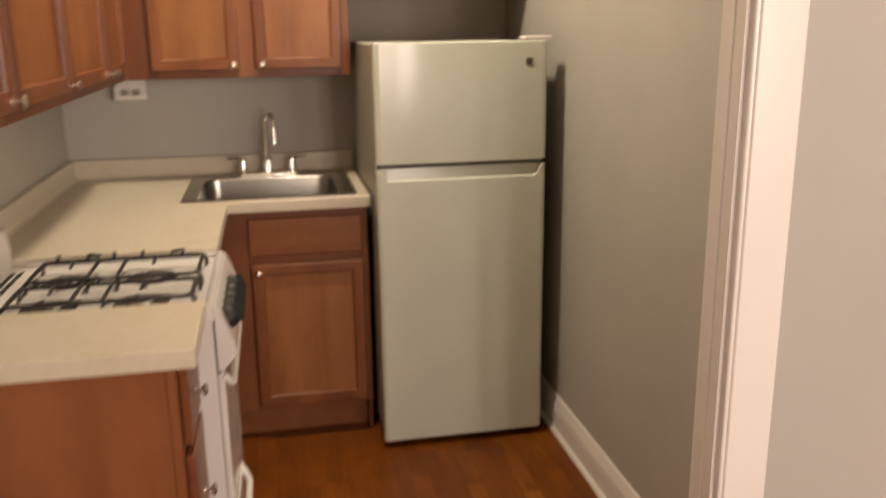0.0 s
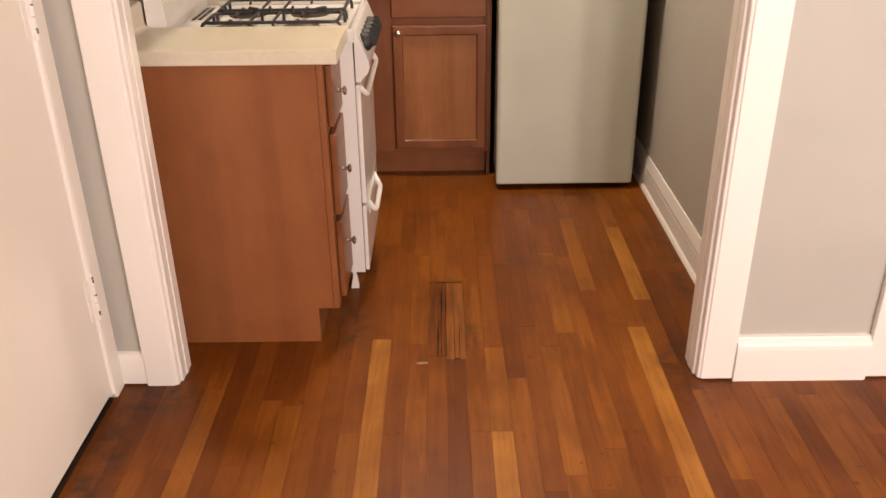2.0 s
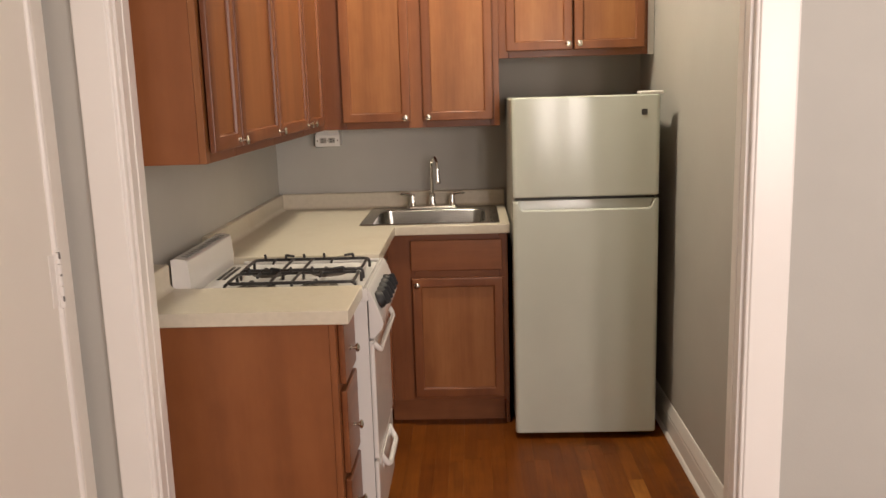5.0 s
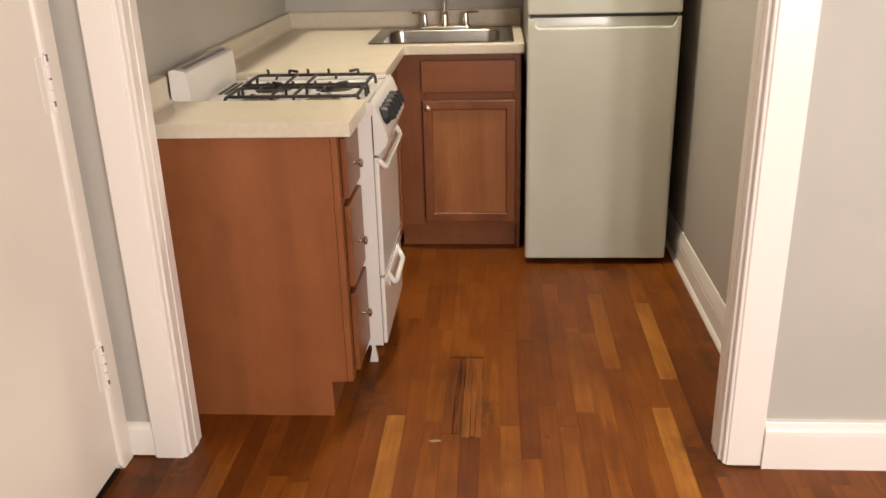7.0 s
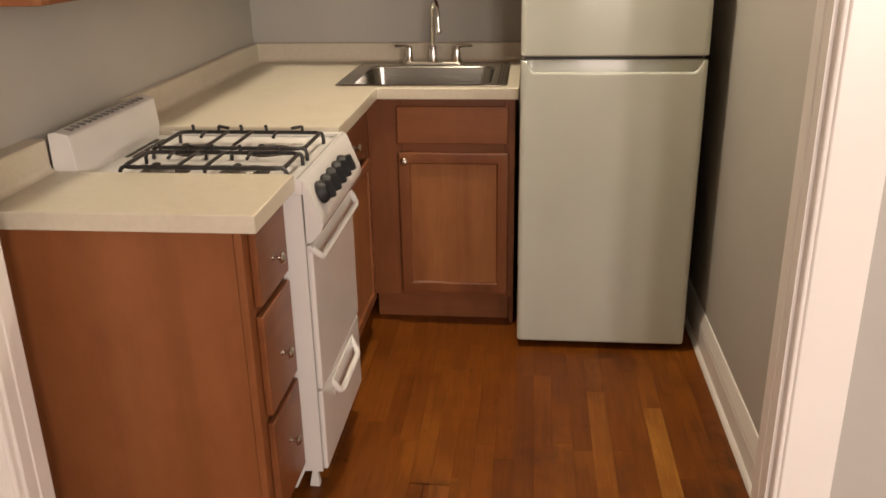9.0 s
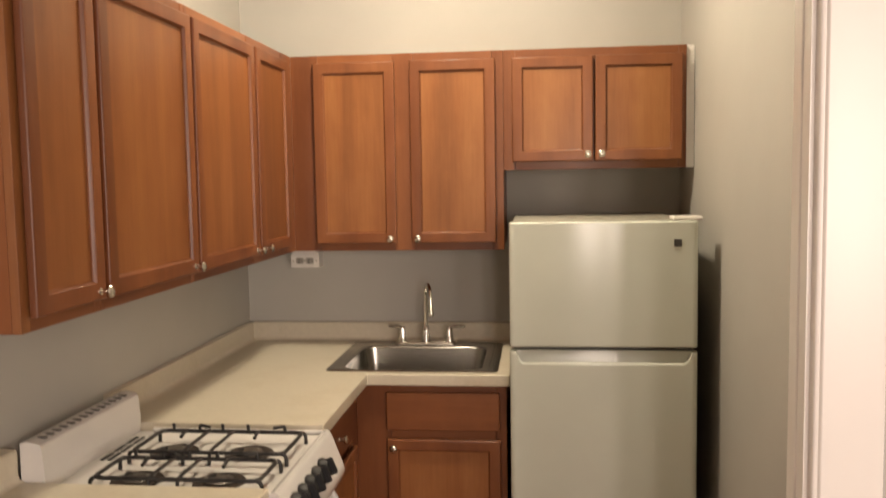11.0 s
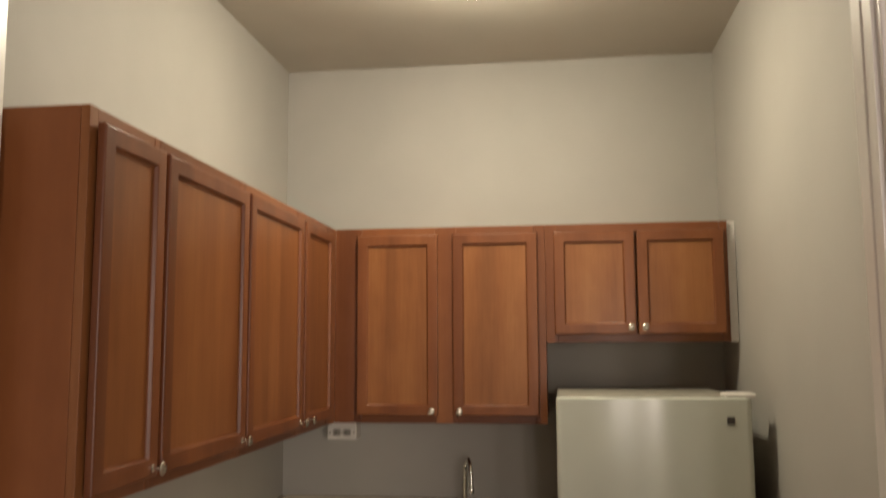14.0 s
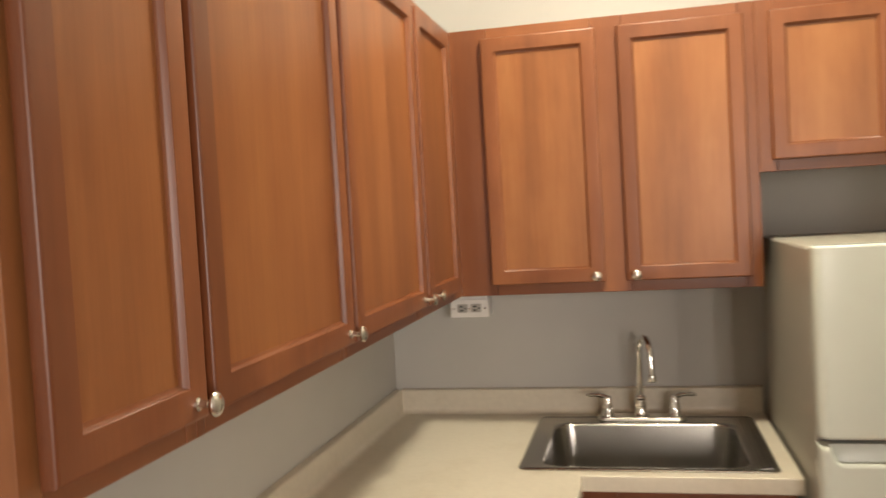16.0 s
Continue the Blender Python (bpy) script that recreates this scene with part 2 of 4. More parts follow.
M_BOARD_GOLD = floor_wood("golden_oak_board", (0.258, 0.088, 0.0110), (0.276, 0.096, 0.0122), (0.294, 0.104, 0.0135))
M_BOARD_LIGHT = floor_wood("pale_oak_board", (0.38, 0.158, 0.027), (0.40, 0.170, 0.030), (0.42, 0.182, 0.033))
M_BOARD_WORN = floor_wood("worn_oak_board", (0.27, 0.098, 0.020), (0.285, 0.105, 0.022), (0.30, 0.112, 0.024), [(0.905, -1.87, 0.10, 0.40, 0.3, 0.5, True)])

# ---- mesh helpers ----
ORIGIN = {}


def thing(name, at, label, category, group="", kind=""):
    ob = new(name)
    ob.location = at
    ob.empty_display_size = 0.05
    ORIGIN[ob.name] = Vector(at)
    return tagged(ob, label, category, group, kind)


def finish(name, bm, mat, smooth=True):
    bmesh.ops.recalc_face_normals(bm, faces=bm.faces[:])
    me = bpy.data.meshes.new(name)
    bm.to_mesh(me)
    bm.free()
    me.materials.append(mat)
    if smooth:
        for p in me.polygons:
            p.use_smooth = True
        # area-weighted normals keep flat faces flat between rounded edges
        at = collections.defaultdict(list)
        for p in me.polygons:
            for v in p.vertices:
                at[v].append((p.normal.copy(), p.area))
        normals = []
        for p in me.polygons:
            for v in p.vertices:
                n = Vector((0, 0, 0))
                for other, area in at[v]:
                    if other.dot(p.normal) > 0.64:
                        n += other * area
                normals.append(n.normalized() if n.length > 1e-9 else p.normal.copy())
        me.normals_split_custom_set(normals)
    return me


def part(name, bm, mat, parent, label="", smooth=True):
    """One mesh object under a thing or a part; bm is in world metres."""
    org = ORIGIN[parent.name]
    bmesh.ops.translate(bm, vec=-org, verts=bm.verts[:])
    ob = new(name, finish(name, bm, mat, smooth))
    ob.parent = parent
    ORIGIN[ob.name] = org
    return tagged(ob, label)


def solid(name, bm, mat, label, category, at=(0, 0, 0), group="", kind="", smooth=True):
    """One mesh that is a thing of its own."""
    bmesh.ops.translate(bm, vec=-Vector(at), verts=bm.verts[:])
    ob = new(name, finish(name, bm, mat, smooth))
    ob.location = at
    ORIGIN[ob.name] = Vector(at)
    return tagged(ob, label, category, group, kind)


def box(x0, x1, y0, y1, z0, z1, bev=0.0, seg=2, bm=None):
    own = bmesh.new()
    m = Matrix.Translation(((x0 + x1) / 2, (y0 + y1) / 2, (z0 + z1) / 2)) @ Matrix.Diagonal((abs(x1 - x0), abs(y1 - y0), abs(z1 - z0), 1))
    bmesh.ops.create_cube(own, size=1.0, matrix=m)
    if bev:
        bmesh.ops.bevel(own, geom=own.edges[:], offset=bev, segments=seg, affect="EDGES", profile=0.5)
    return join(bm, own)


def join(bm, own):
    """Adds the mesh own to bm, or returns it where there is none."""
    if bm is None:
        return own
    idx = {}
    for v in own.verts:
        idx[v] = bm.verts.new(v.co)
    for f in own.faces:
        bm.faces.new([idx[v] for v in f.verts])
    own.free()
    return bm


def loft(rings, cap0=True, cap1=True, bm=None, closed=False):
    """A skin over rings of as many points each."""
    bm = bm or bmesh.new()
    vr = [[bm.verts.new(p) for p in r] for r in rings]
    n = len(vr[0])
    pairs = list(zip(vr, vr[1:])) + ([(vr[-1], vr[0])] if closed else [])
    for a, b in pairs:
        for i in range(n):
            bm.faces.new((a[i], a[(i + 1) % n], b[(i + 1) % n], b[i]))
    if cap0 and not closed:
        bm.faces.new(vr[0])
    if cap1 and not closed:
        bm.faces.new(vr[-1])
    return bm


def turned(profile, m, seg=24, cap0=True, cap1=True, bm=None):
    """A body of revolution about z from (radius, z), laid by the matrix m."""
    rings = [[m @ Vector((r * math.cos(2 * math.pi * i / seg), r * math.sin(2 * math.pi * i / seg), z)) for i in range(seg)] for r, z in profile]
    return loft(rings, cap0, cap1, bm)


def tube(points, radius, seg=8, bm=None, caps=True, closed=False):
    """A round bar along points."""
    pts = [Vector(p) for p in points]
    n = len(pts)
    rad = radius if isinstance(radius, (list, tuple)) else [radius] * n
    rings, side = [], None
    for i, p in enumerate(pts):
        a = pts[i - 1] if (i or closed) else p
        b = pts[(i + 1) % n] if (i < n - 1 or closed) else p
        d = (b - a).normalized()
        if side is None:
            side = d.cross(Vector((0, 0, 1)))
            if side.length < 0.1:
                side = d.cross(Vector((0, 1, 0)))
        side = (side - d * side.dot(d)).normalized()
        up = d.cross(side)
        rings.append([p + rad[i] * (math.cos(2 * math.pi * k / seg) * side + math.sin(2 * math.pi * k / seg) * up) for k in range(seg)])
    return loft(rings, caps, caps, bm, closed)


def rounded(points, radius, seg=4):
    """A line of points with its inner corners rounded off."""
    pts = [Vector(p) for p in points]
    out = [pts[0]]
    for a, b, c in zip(pts, pts[1:], pts[2:]):
        r = min(radius, (a - b).length * 0.49, (c - b).length * 0.49)
        p, q = b + (a - b).normalized() * r, b + (c - b).normalized() * r
        for k in range(seg + 1):
            t = k / seg
            out.append((1 - t) ** 2 * p + 2 * t * (1 - t) * b + t * t * q)
    out.append(pts[-1])
    return out


def rrect(x0, x1, y0, y1, r, z, seg=5):
    """A level rounded rectangle as a ring of points."""
    out = []
    for cx, cy, a0 in ((x1 - r, y1 - r, 0), (x0 + r, y1 - r, 90), (x0 + r, y0 + r, 180), (x1 - r, y0 + r, 270)):
        for k in range(seg + 1):
            a = radians(a0 + 90 * k / seg)
            out.append(Vector((cx + r * math.cos(a), cy + r * math.sin(a), z)))
    return out


def extruded(outline, axis, a0, a1, bm=None):
    """A closed outline of 2D points drawn out along an axis from a0 to a1."""
    put = {"x": lambda p, a: (a, p[0], p[1]), "y": lambda p, a: (p[0], a, p[1]), "z": lambda p, a: (p[0], p[1], a)}[axis]
    return loft([[Vector(put(p, a)) for p in outline] for a in (a0, a1)], True, True, bm)

# ---- the large structure ----
CEIL = 2.799
XE = 1.802          # east wall of the kitchen
YP, YR = -2.125, -2.205   # partition: kitchen face, room face
XJ0, XJ1 = 0.147, 1.629    # opening between the jambs
HEAD = 2.50
XW = -0.02          # west wall of the room
ROOM_E, ROOM_S = 3.45, -5.4
WIN_Z0, WIN_Z1 = 0.95, 2.15
WINDOWS = ((1.57, 1.77), (1.85, 2.05), (2.50, 3.25))   # two narrow sashes and a wide one behind the walk


def wall(name, *b):
    return solid(name, box(*b), M_WALL, "warm grey painted plaster wall", "wall", kind="structure", smooth=False)


wall("wall_north", -0.12, XE + 0.12, 0.0, 0.12, -0.02, CEIL + 0.1)
wall("wall_west_kitchen", -0.12, 0.0, YP, -0.0005, -0.02, CEIL + 0.1)
wall("wall_east_kitchen", XE, XE + 0.12, YP, -0.0005, -0.02, CEIL + 0.1)
wall("wall_partition_west", -0.14, XJ0, YR, YP - 0.0005, -0.02, CEIL + 0.1)
wall("wall_partition_east", XJ1, ROOM_E + 0.1, YR, YP - 0.0005, -0.02, CEIL + 0.1)
wall("wall_partition_head", XJ0, XJ1, YR, YP - 0.0005, HEAD, CEIL + 0.1)
DY0, DY1, DH = -3.10, -2.288, 2.03
wall("wall_west_room_corner", XW - 0.12, XW, DY1, YR - 0.0005, -0.02, CEIL + 0.1)
wall("wall_west_room", XW - 0.12, XW, ROOM_S, DY0, -0.02, CEIL + 0.1)
wall("wall_west_room_head", XW - 0.12, XW, DY0, DY1, DH, CEIL + 0.1)
wall("wall_west_room_closing", XW - 0.30, XW - 0.16, DY0 - 0.1, DY1 + 0.06, -0.02, CEIL + 0.1)
wall("wall_east_room", ROOM_E, ROOM_E + 0.12, ROOM_S, YR - 0.0005, -0.02, CEIL + 0.1)
YS = (ROOM_S - 0.12, ROOM_S - 0.0005)
wall("wall_south_sill", XW - 0.12, ROOM_E + 0.12, *YS, -0.02, WIN_Z0)
wall("wall_south_head", XW - 0.12, ROOM_E + 0.12, *YS, WIN_Z1, CEIL + 0.1)
wall("wall_south_west", XW - 0.12, WINDOWS[0][0], *YS, WIN_Z0, WIN_Z1)
wall("wall_south_middle", WINDOWS[0][1], WINDOWS[1][0], *YS, WIN_Z0, WIN_Z1)
wall("wall_south_pier", WINDOWS[1][1], WINDOWS[2][0], *YS, WIN_Z0, WIN_Z1)
wall("wall_south_east", WINDOWS[2][1], ROOM_E + 0.12, *YS, WIN_Z0, WIN_Z1)
M_GLASS, glass_nt, glass_b = material("window_glass")
glass_b.inputs["Transmission Weight"].default_value = 1.0
glass_b.inputs["Roughness"].default_value = 0.0
for n, (x0, x1) in enumerate(WINDOWS):
    w = thing(f"window_{n + 1}", ((x0 + x1) / 2, ROOM_S - 0.06, WIN_Z0), ("wide" if x1 - x0 > 0.4 else "tall narrow") + " daylit window with white painted frame", "window", kind="structure")
    for b in ((x0, x0 + 0.02, WIN_Z0, WIN_Z1), (x1 - 0.02, x1, WIN_Z0, WIN_Z1), (x0 + 0.0205, x1 - 0.0205, WIN_Z0, WIN_Z0 + 0.03), (x0 + 0.0205, x1 - 0.0205, WIN_Z1 - 0.03, WIN_Z1)):
        part("window_frame", box(b[0], b[1], ROOM_S - 0.09, ROOM_S - 0.04, b[2], b[3], 0.003), M_TRIM, w)
    pane = part("pane", box(x0 + 0.021, x1 - 0.021, ROOM_S - 0.068, ROOM_S - 0.064, WIN_Z0 + 0.031, WIN_Z1 - 0.031), M_GLASS, w)
    pane.visible_shadow = False
    sky = bpy.data.lights.new("window_daylight", "AREA")
    sky.shape, sky.size, sky.size_y = "RECTANGLE", x1 - x0 - 0.05, WIN_Z1 - WIN_Z0 - 0.07
    sky.energy, sky.color = WIDE_WINDOW_WATTS if x1 - x0 > 0.4 else WINDOW_WATTS, WINDOW_COLOR
    lamp = new("window_daylight", sky)
    lamp.matrix_world = look(((x0 + x1) / 2, ROOM_S - 0.030, (WIN_Z0 + WIN_Z1) / 2), ((x0 + x1) / 2, ROOM_S + 1, (WIN_Z0 + WIN_Z1) / 2))
solid("ceiling_kitchen", box(-0.12, XE + 0.12, YP, 0.12, CEIL, CEIL + 0.08), M_CEIL, "off-white painted plaster ceiling", "ceiling", kind="structure", smooth=False)
solid("ceiling_room", box(-0.3, ROOM_E + 0.12, ROOM_S - 0.12, YR, CEIL, CEIL + 0.08), M_CEIL, "off-white painted plaster ceiling", "ceiling", kind="structure", smooth=False)

# baseboards
BB = [(0, 0), (0.017, 0), (0.017, 0.078), (0.013, 0.084), (0.016, 0.090), (0.016, 0.098), (0.010, 0.110), (0.008, 0.130), (0.004, 0.138), (0, 0.138)]
bb = extruded([(XE - d, z) for d, z in BB], "y", YP - 0.002, -0.02)
extruded([(XE - 0.017 - d, z) for d, z in [(0, 0), (0.012, 0), (0.009, 0.012), (0, 0.018)]], "y", YP - 0.002, -0.02, bb)
solid("baseboard_kitchen_east", bb, M_TRIM, "white painted moulded baseboard with shoe moulding", "baseboard", kind="structure")
bb = extruded([(YR - d, z) for d, z in [(0, -0.003), (0.031, -0.003), (0.031, 0.100), (0.028, 0.106), (0.029, 0.110), (0.026, 0.122), (0.014, 0.130), (0.012, 0.136), (0, 0.138)]], "x", 1.7285, 2.103)
solid("baseboard_room_east", bb, M_TRIM, "white painted moulded baseboard", "baseboard", kind="structure")
bb = extruded([(YR - d, z) for d, z in [(0, 0.006), (0.019, 0.006), (0.019, 0.085), (0.012, 0.1), (0, 0.104)]], "x", XW + 0.001, 0.0575)
solid("baseboard_room_west", bb, M_TRIM, "short white painted baseboard in the corner", "baseboard", kind="structure")


def casing(name, sign, x_in, x_out, z0=0.004):
    """A moulded casing leg with its jamb; sign +1 where the opening lies at larger x."""
    s = sign
    prof = [(x_out, YR), (x_out, YR - 0.021), (x_out + s * 0.006, YR - 0.024), (x_in - s * 0.012, YR - 0.024), (x_in - s * 0.009, YR - 0.0225), (x_in - s * 0.007, YR - 0.019),
            (x_in - s * 0.003, YR - 0.0185), (x_in - s * 0.0005, YR - 0.017), (x_in + s * 0.001, YR - 0.014), (x_in + s * 0.001, YR)]
    bm = extruded(prof, "z", z0, HEAD + 0.08)
    jamb = [(x_in, YR), (x_in + s * 0.008, YR), (x_in + s * 0.008, YR + 0.034), (x_in + s * 0.0105, YR + 0.036), (x_in + s * 0.0105, YR + 0.050), (x_in + s * 0.008, YR + 0.052), (x_in + s * 0.008, YP + 0.002), (x_in, YP + 0.002)]
    extruded(jamb, "z", z0, HEAD, bm)
    return solid(name, bm, M_TRIM, "white painted moulded door casing and jamb", "door trim", kind="structure")


casing("trim_opening_west", 1, XJ0, 0.058, 0.001)
casing("trim_opening_east", -1, XJ1, 1.728, 0.006)
solid("trim_opening_head", box(0.05, 1.74, YR - 0.024, YR - 0.0005, HEAD + 0.0805, HEAD + 0.17, 0.003), M_TRIM, "white painted head casing", "door trim", kind="structure")
solid("trim_head_jamb", box(XJ0 + 0.0085, XJ1 - 0.0085, YR - 0.012, YP, HEAD - 0.02, HEAD - 0.0005, 0.002), M_TRIM, "white painted head jamb", "door trim", kind="structure")
solid("trim_room_east", box(2.1035, 2.195, YR - 0.022, YR - 0.0005, 0.004, 2.2, 0.004), M_TRIM, "white painted door casing", "door trim", kind="structure")

# the flush door beside the opening
solid("trim_door_casing", box(XW + 0.0005, XW + 0.012, DY1 + 0.006, YR - 0.0205, 0.001, DH + 0.08, 0.003), M_DOORPAINT, "painted casing of the flush door", "door trim", kind="structure")
solid("trim_door_casing_far", box(XW + 0.0005, XW + 0.018, DY0 - 0.09, DY0 - 0.004, 0.004, DH + 0.08, 0.004), M_TRIM, "painted casing of the flush door", "door trim", kind="structure")
solid("trim_door_casing_head", box(XW + 0.0005, XW + 0.018, DY0 - 0.09, YR - 0.0205, DH + 0.0805, DH + 0.16, 0.004), M_TRIM, "painted casing of the flush door", "door trim", kind="structure")
solid("trim_door_jamb", box(XW - 0.10, XW - 0.001, DY1 - 0.001, DY1 + 0.0045, 0.0, DH, 0.001), M_TRIM, "painted jamb of the flush door", "door trim", kind="structure")
solid("trim_door_bead", tube([(XW + 0.004, DY1 + 0.001, 0.02), (XW + 0.004, DY1 + 0.001, DH)], 0.0085, 14), M_TRIM, "white painted bead along the hinge side of the flush door", "door trim", kind="structure")
door = solid("door_1", box(XW - 0.038, XW + 0.003, DY0 + 0.004, DY1 - 0.0015, 0.026, DH - 0.004, 0.002), M_DOORPAINT, "closed flush door in cream paint with painted-over hinges", "door", (XW, DY0, 0), kind="structure")
part("threshold", box(XW - 0.05, XW + 0.002, DY0, DY1, -0.001, 0.008, 0.002), M_DARK, door, "dark gap and sill under the door")
for z0, z1 in ((0.262, 0.388), (1.000, 1.134)):
    bm = None
    n = 5
    for k in range(n):
        a, b = z0 + (z1 - z0) * k / n, z0 + (z1 - z0) * (k + 1) / n - 0.002
        bm = turned([(0.0065, a), (0.0075, a + 0.002), (0.0075, b - 0.002), (0.0065, b)], Matrix.Translation((XW + 0.012, DY1 - 0.001, 0)), 12, bm=bm)
    turned([(0.004, z1), (0.0065, z1 + 0.002), (0.005, z1 + 0.008), (0.001, z1 + 0.010)], Matrix.Translation((XW + 0.012, DY1 - 0.001, 0)), 12, bm=bm)
    box(XW + 0.0025, XW + 0.0055, DY1 - 0.030, DY1 - 0.006, z0 + 0.004, z1 - 0.004, 0.001, bm=bm)
    hinge = part("hinge", bm, M_TRIM, door, "hinge painted over in white")
    for k, low in ((1, 0.012), (3, 0.004), (5, 0.016)):
        z = z0 + (z1 - z0) * k / n
        part("paint_chip", box(XW + 0.0155, XW + 0.0202, DY1 - 0.0065, DY1 - 0.002, z - low, z + 0.001, 0.001, 1), M_VENT, hinge, "dark chip in the paint")


# ---- cabinets ----
def knob(parent, pos, way):
    m = look(pos, Vector(pos) - Vector(way))
    prof = [(0.0075, 0.0), (0.0075, 0.002), (0.0044, 0.004), (0.0040, 0.012), (0.0068, 0.016), (0.0125, 0.0195), (0.0134, 0.0225), (0.0108, 0.026), (0.004, 0.028)]
    return part("knob", turned(prof, m, 18), M_NICKEL, parent, "round brushed nickel knob")


def leaf(parent, face, way, u0, u1, z0, z1, at_knob=None, name="door", stile=0.043, thick=0.0235, woods=(M_CAB, M_PANEL)):
    """A framed door with a recessed flat panel; way 'x' faces +x on x = face, way 'y' faces -y on y = face."""
    put = (lambda u, w, z: Vector((face + w, u, z))) if way == "x" else (lambda u, w, z: Vector((u, face - w, z)))
    steps = [(0.001, 0.0065), (0.0, 0.0075), (0.0, thick - 0.005), (0.0015, thick - 0.0015), (0.005, thick), (stile - 0.007, thick), (stile - 0.005, thick - 0.0015), (stile - 0.004, thick - 0.008), (stile, thick - 0.0105), (stile, 0.0065)]
    rings = [[put(u0 + d, w, z0 + d), put(u1 - d, w, z0 + d), put(u1 - d, w, z1 - d), put(u0 + d, w, z1 - d)] for d, w in steps]
    ob = part(name, loft(rings, False, False, closed=True), woods[0], parent)
    a, b = put(u0 + stile - 0.001, 0.007, z0 + stile - 0.001), put(u1 - stile + 0.001, thick - 0.0108, z1 - stile + 0.001)
    part("panel", box(min(a.x, b.x), max(a.x, b.x), min(a.y, b.y), max(a.y, b.y), a.z, b.z), woods[1], ob)
    for u in (u0 + 0.02, u1 - 0.02):
        p, q = put(u - 0.004, -0.0005, z0 + 0.012), put(u + 0.004, 0.0066, z0 + 0.020)
        part("bumper", box(min(p.x, q.x), max(p.x, q.x), min(p.y, q.y), max(p.y, q.y), p.z, q.z), M_BLACKPLASTIC, ob)
    if at_knob:
        knob(ob, put(at_knob[0], thick, at_knob[1]), (1, 0, 0) if way == "x" else (0, -1, 0))
    return ob


def slab_front(parent, face, way, u0, u1, z0, z1, at_knob=None, thick=0.019, name="drawer_front"):
    if way == "x":
        bm = box(face + 0.001, face + thick, u0, u1, z0, z1, 0.004)
    else:
        bm = box(u0, u1, face - thick, face - 0.001, z0, z1, 0.004)
    ob = part(name, bm, M_CAB_HY if way == "x" else M_CAB_H, parent)
    if at_knob:
        p = (face + thick, *at_knob) if way == "x" else (at_knob[0], face - thick, at_knob[1])
        knob(ob, p, (1, 0, 0) if way == "x" else (0, -1, 0))
    return ob


def stiles(parent, face, way, spans, z0, z1, rails, depth=0.018, outer=None):
    """The face frame: upright stiles (u0, u1) and level rails (u0, u1, z0, z1)."""
    for u0, u1 in spans:
        b = (face - depth, face, u0, u1, z0, z1) if way == "x" else (u0, u1, face, face + depth, z0, z1)
        part("stile", box(*b, 0.0012, 1), outer if outer and u0 == spans[0][0] else M_CAB, parent)
    for u0, u1, a, b2 in rails:
        b = (face - depth, face - 0.0006, u0, u1, a, b2) if way == "x" else (u0, u1, face + 0.0006, face + depth, a, b2)
        part("rail", box(*b, 0.0012, 1), M_CAB_HY if way == "x" else M_CAB_H, parent)


UZ0, UZ1, UX, UY = 1.315, 2.053, 0.302, -0.320
DZ0, DZ1 = 1.343, 2.022
KZ = 1.362


def upper_west(name, y0, y1, doors, label, end=False, woods=(M_CAB_SHADED, M_PANEL_SHADED)):
    c = thing(name, (0.0, (y0 + y1) / 2, UZ0), label, "cabinet", "wall cabinets")
    part("body", box(0.002, UX - 0.0185, y0 + (0.016 if end else 0.0), y1, UZ0 + 0.016, UZ1 - 0.001), M_CAB, c)
    if end:
        part("end_panel", box(0.002, UX - 0.0185, y0, y0 + 0.0155, UZ0, UZ1, 0.001, 1), M_ENDPANEL, c, "smooth reddish wood end panel")
    edges = [y0] + [e for d in doors for e in (d[0], d[1])] + [y1]
    spans = [(edges[i] + (0.0 if i == 0 else -0.012), edges[i + 1] + (0.0 if i + 2 == len(edges) else 0.012)) for i in range(0, len(edges), 2)]
    rails = [(a[1] + 0.0005, b[0] - 0.0005, z0, z1) for a, b in zip(spans, spans[1:]) for z0, z1 in ((UZ0, UZ0 + 0.04), (UZ1 - 0.042, UZ1))]
    stiles(c, UX, "x", spans, UZ0, UZ1, rails, outer=M_PANEL if end else None)
    for a, b, k in doors:
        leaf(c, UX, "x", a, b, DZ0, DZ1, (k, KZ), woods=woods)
    return c


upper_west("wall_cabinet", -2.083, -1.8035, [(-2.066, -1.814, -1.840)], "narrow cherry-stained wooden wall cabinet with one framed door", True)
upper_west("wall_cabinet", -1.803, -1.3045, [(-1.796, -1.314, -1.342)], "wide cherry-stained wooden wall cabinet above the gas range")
upper_west("wall_cabinet", -1.304, -0.3190, [(-1.296, -0.803, -0.830), (-0.778, -0.432, -0.745)], "cherry-stained wooden corner wall cabinet with two doors")


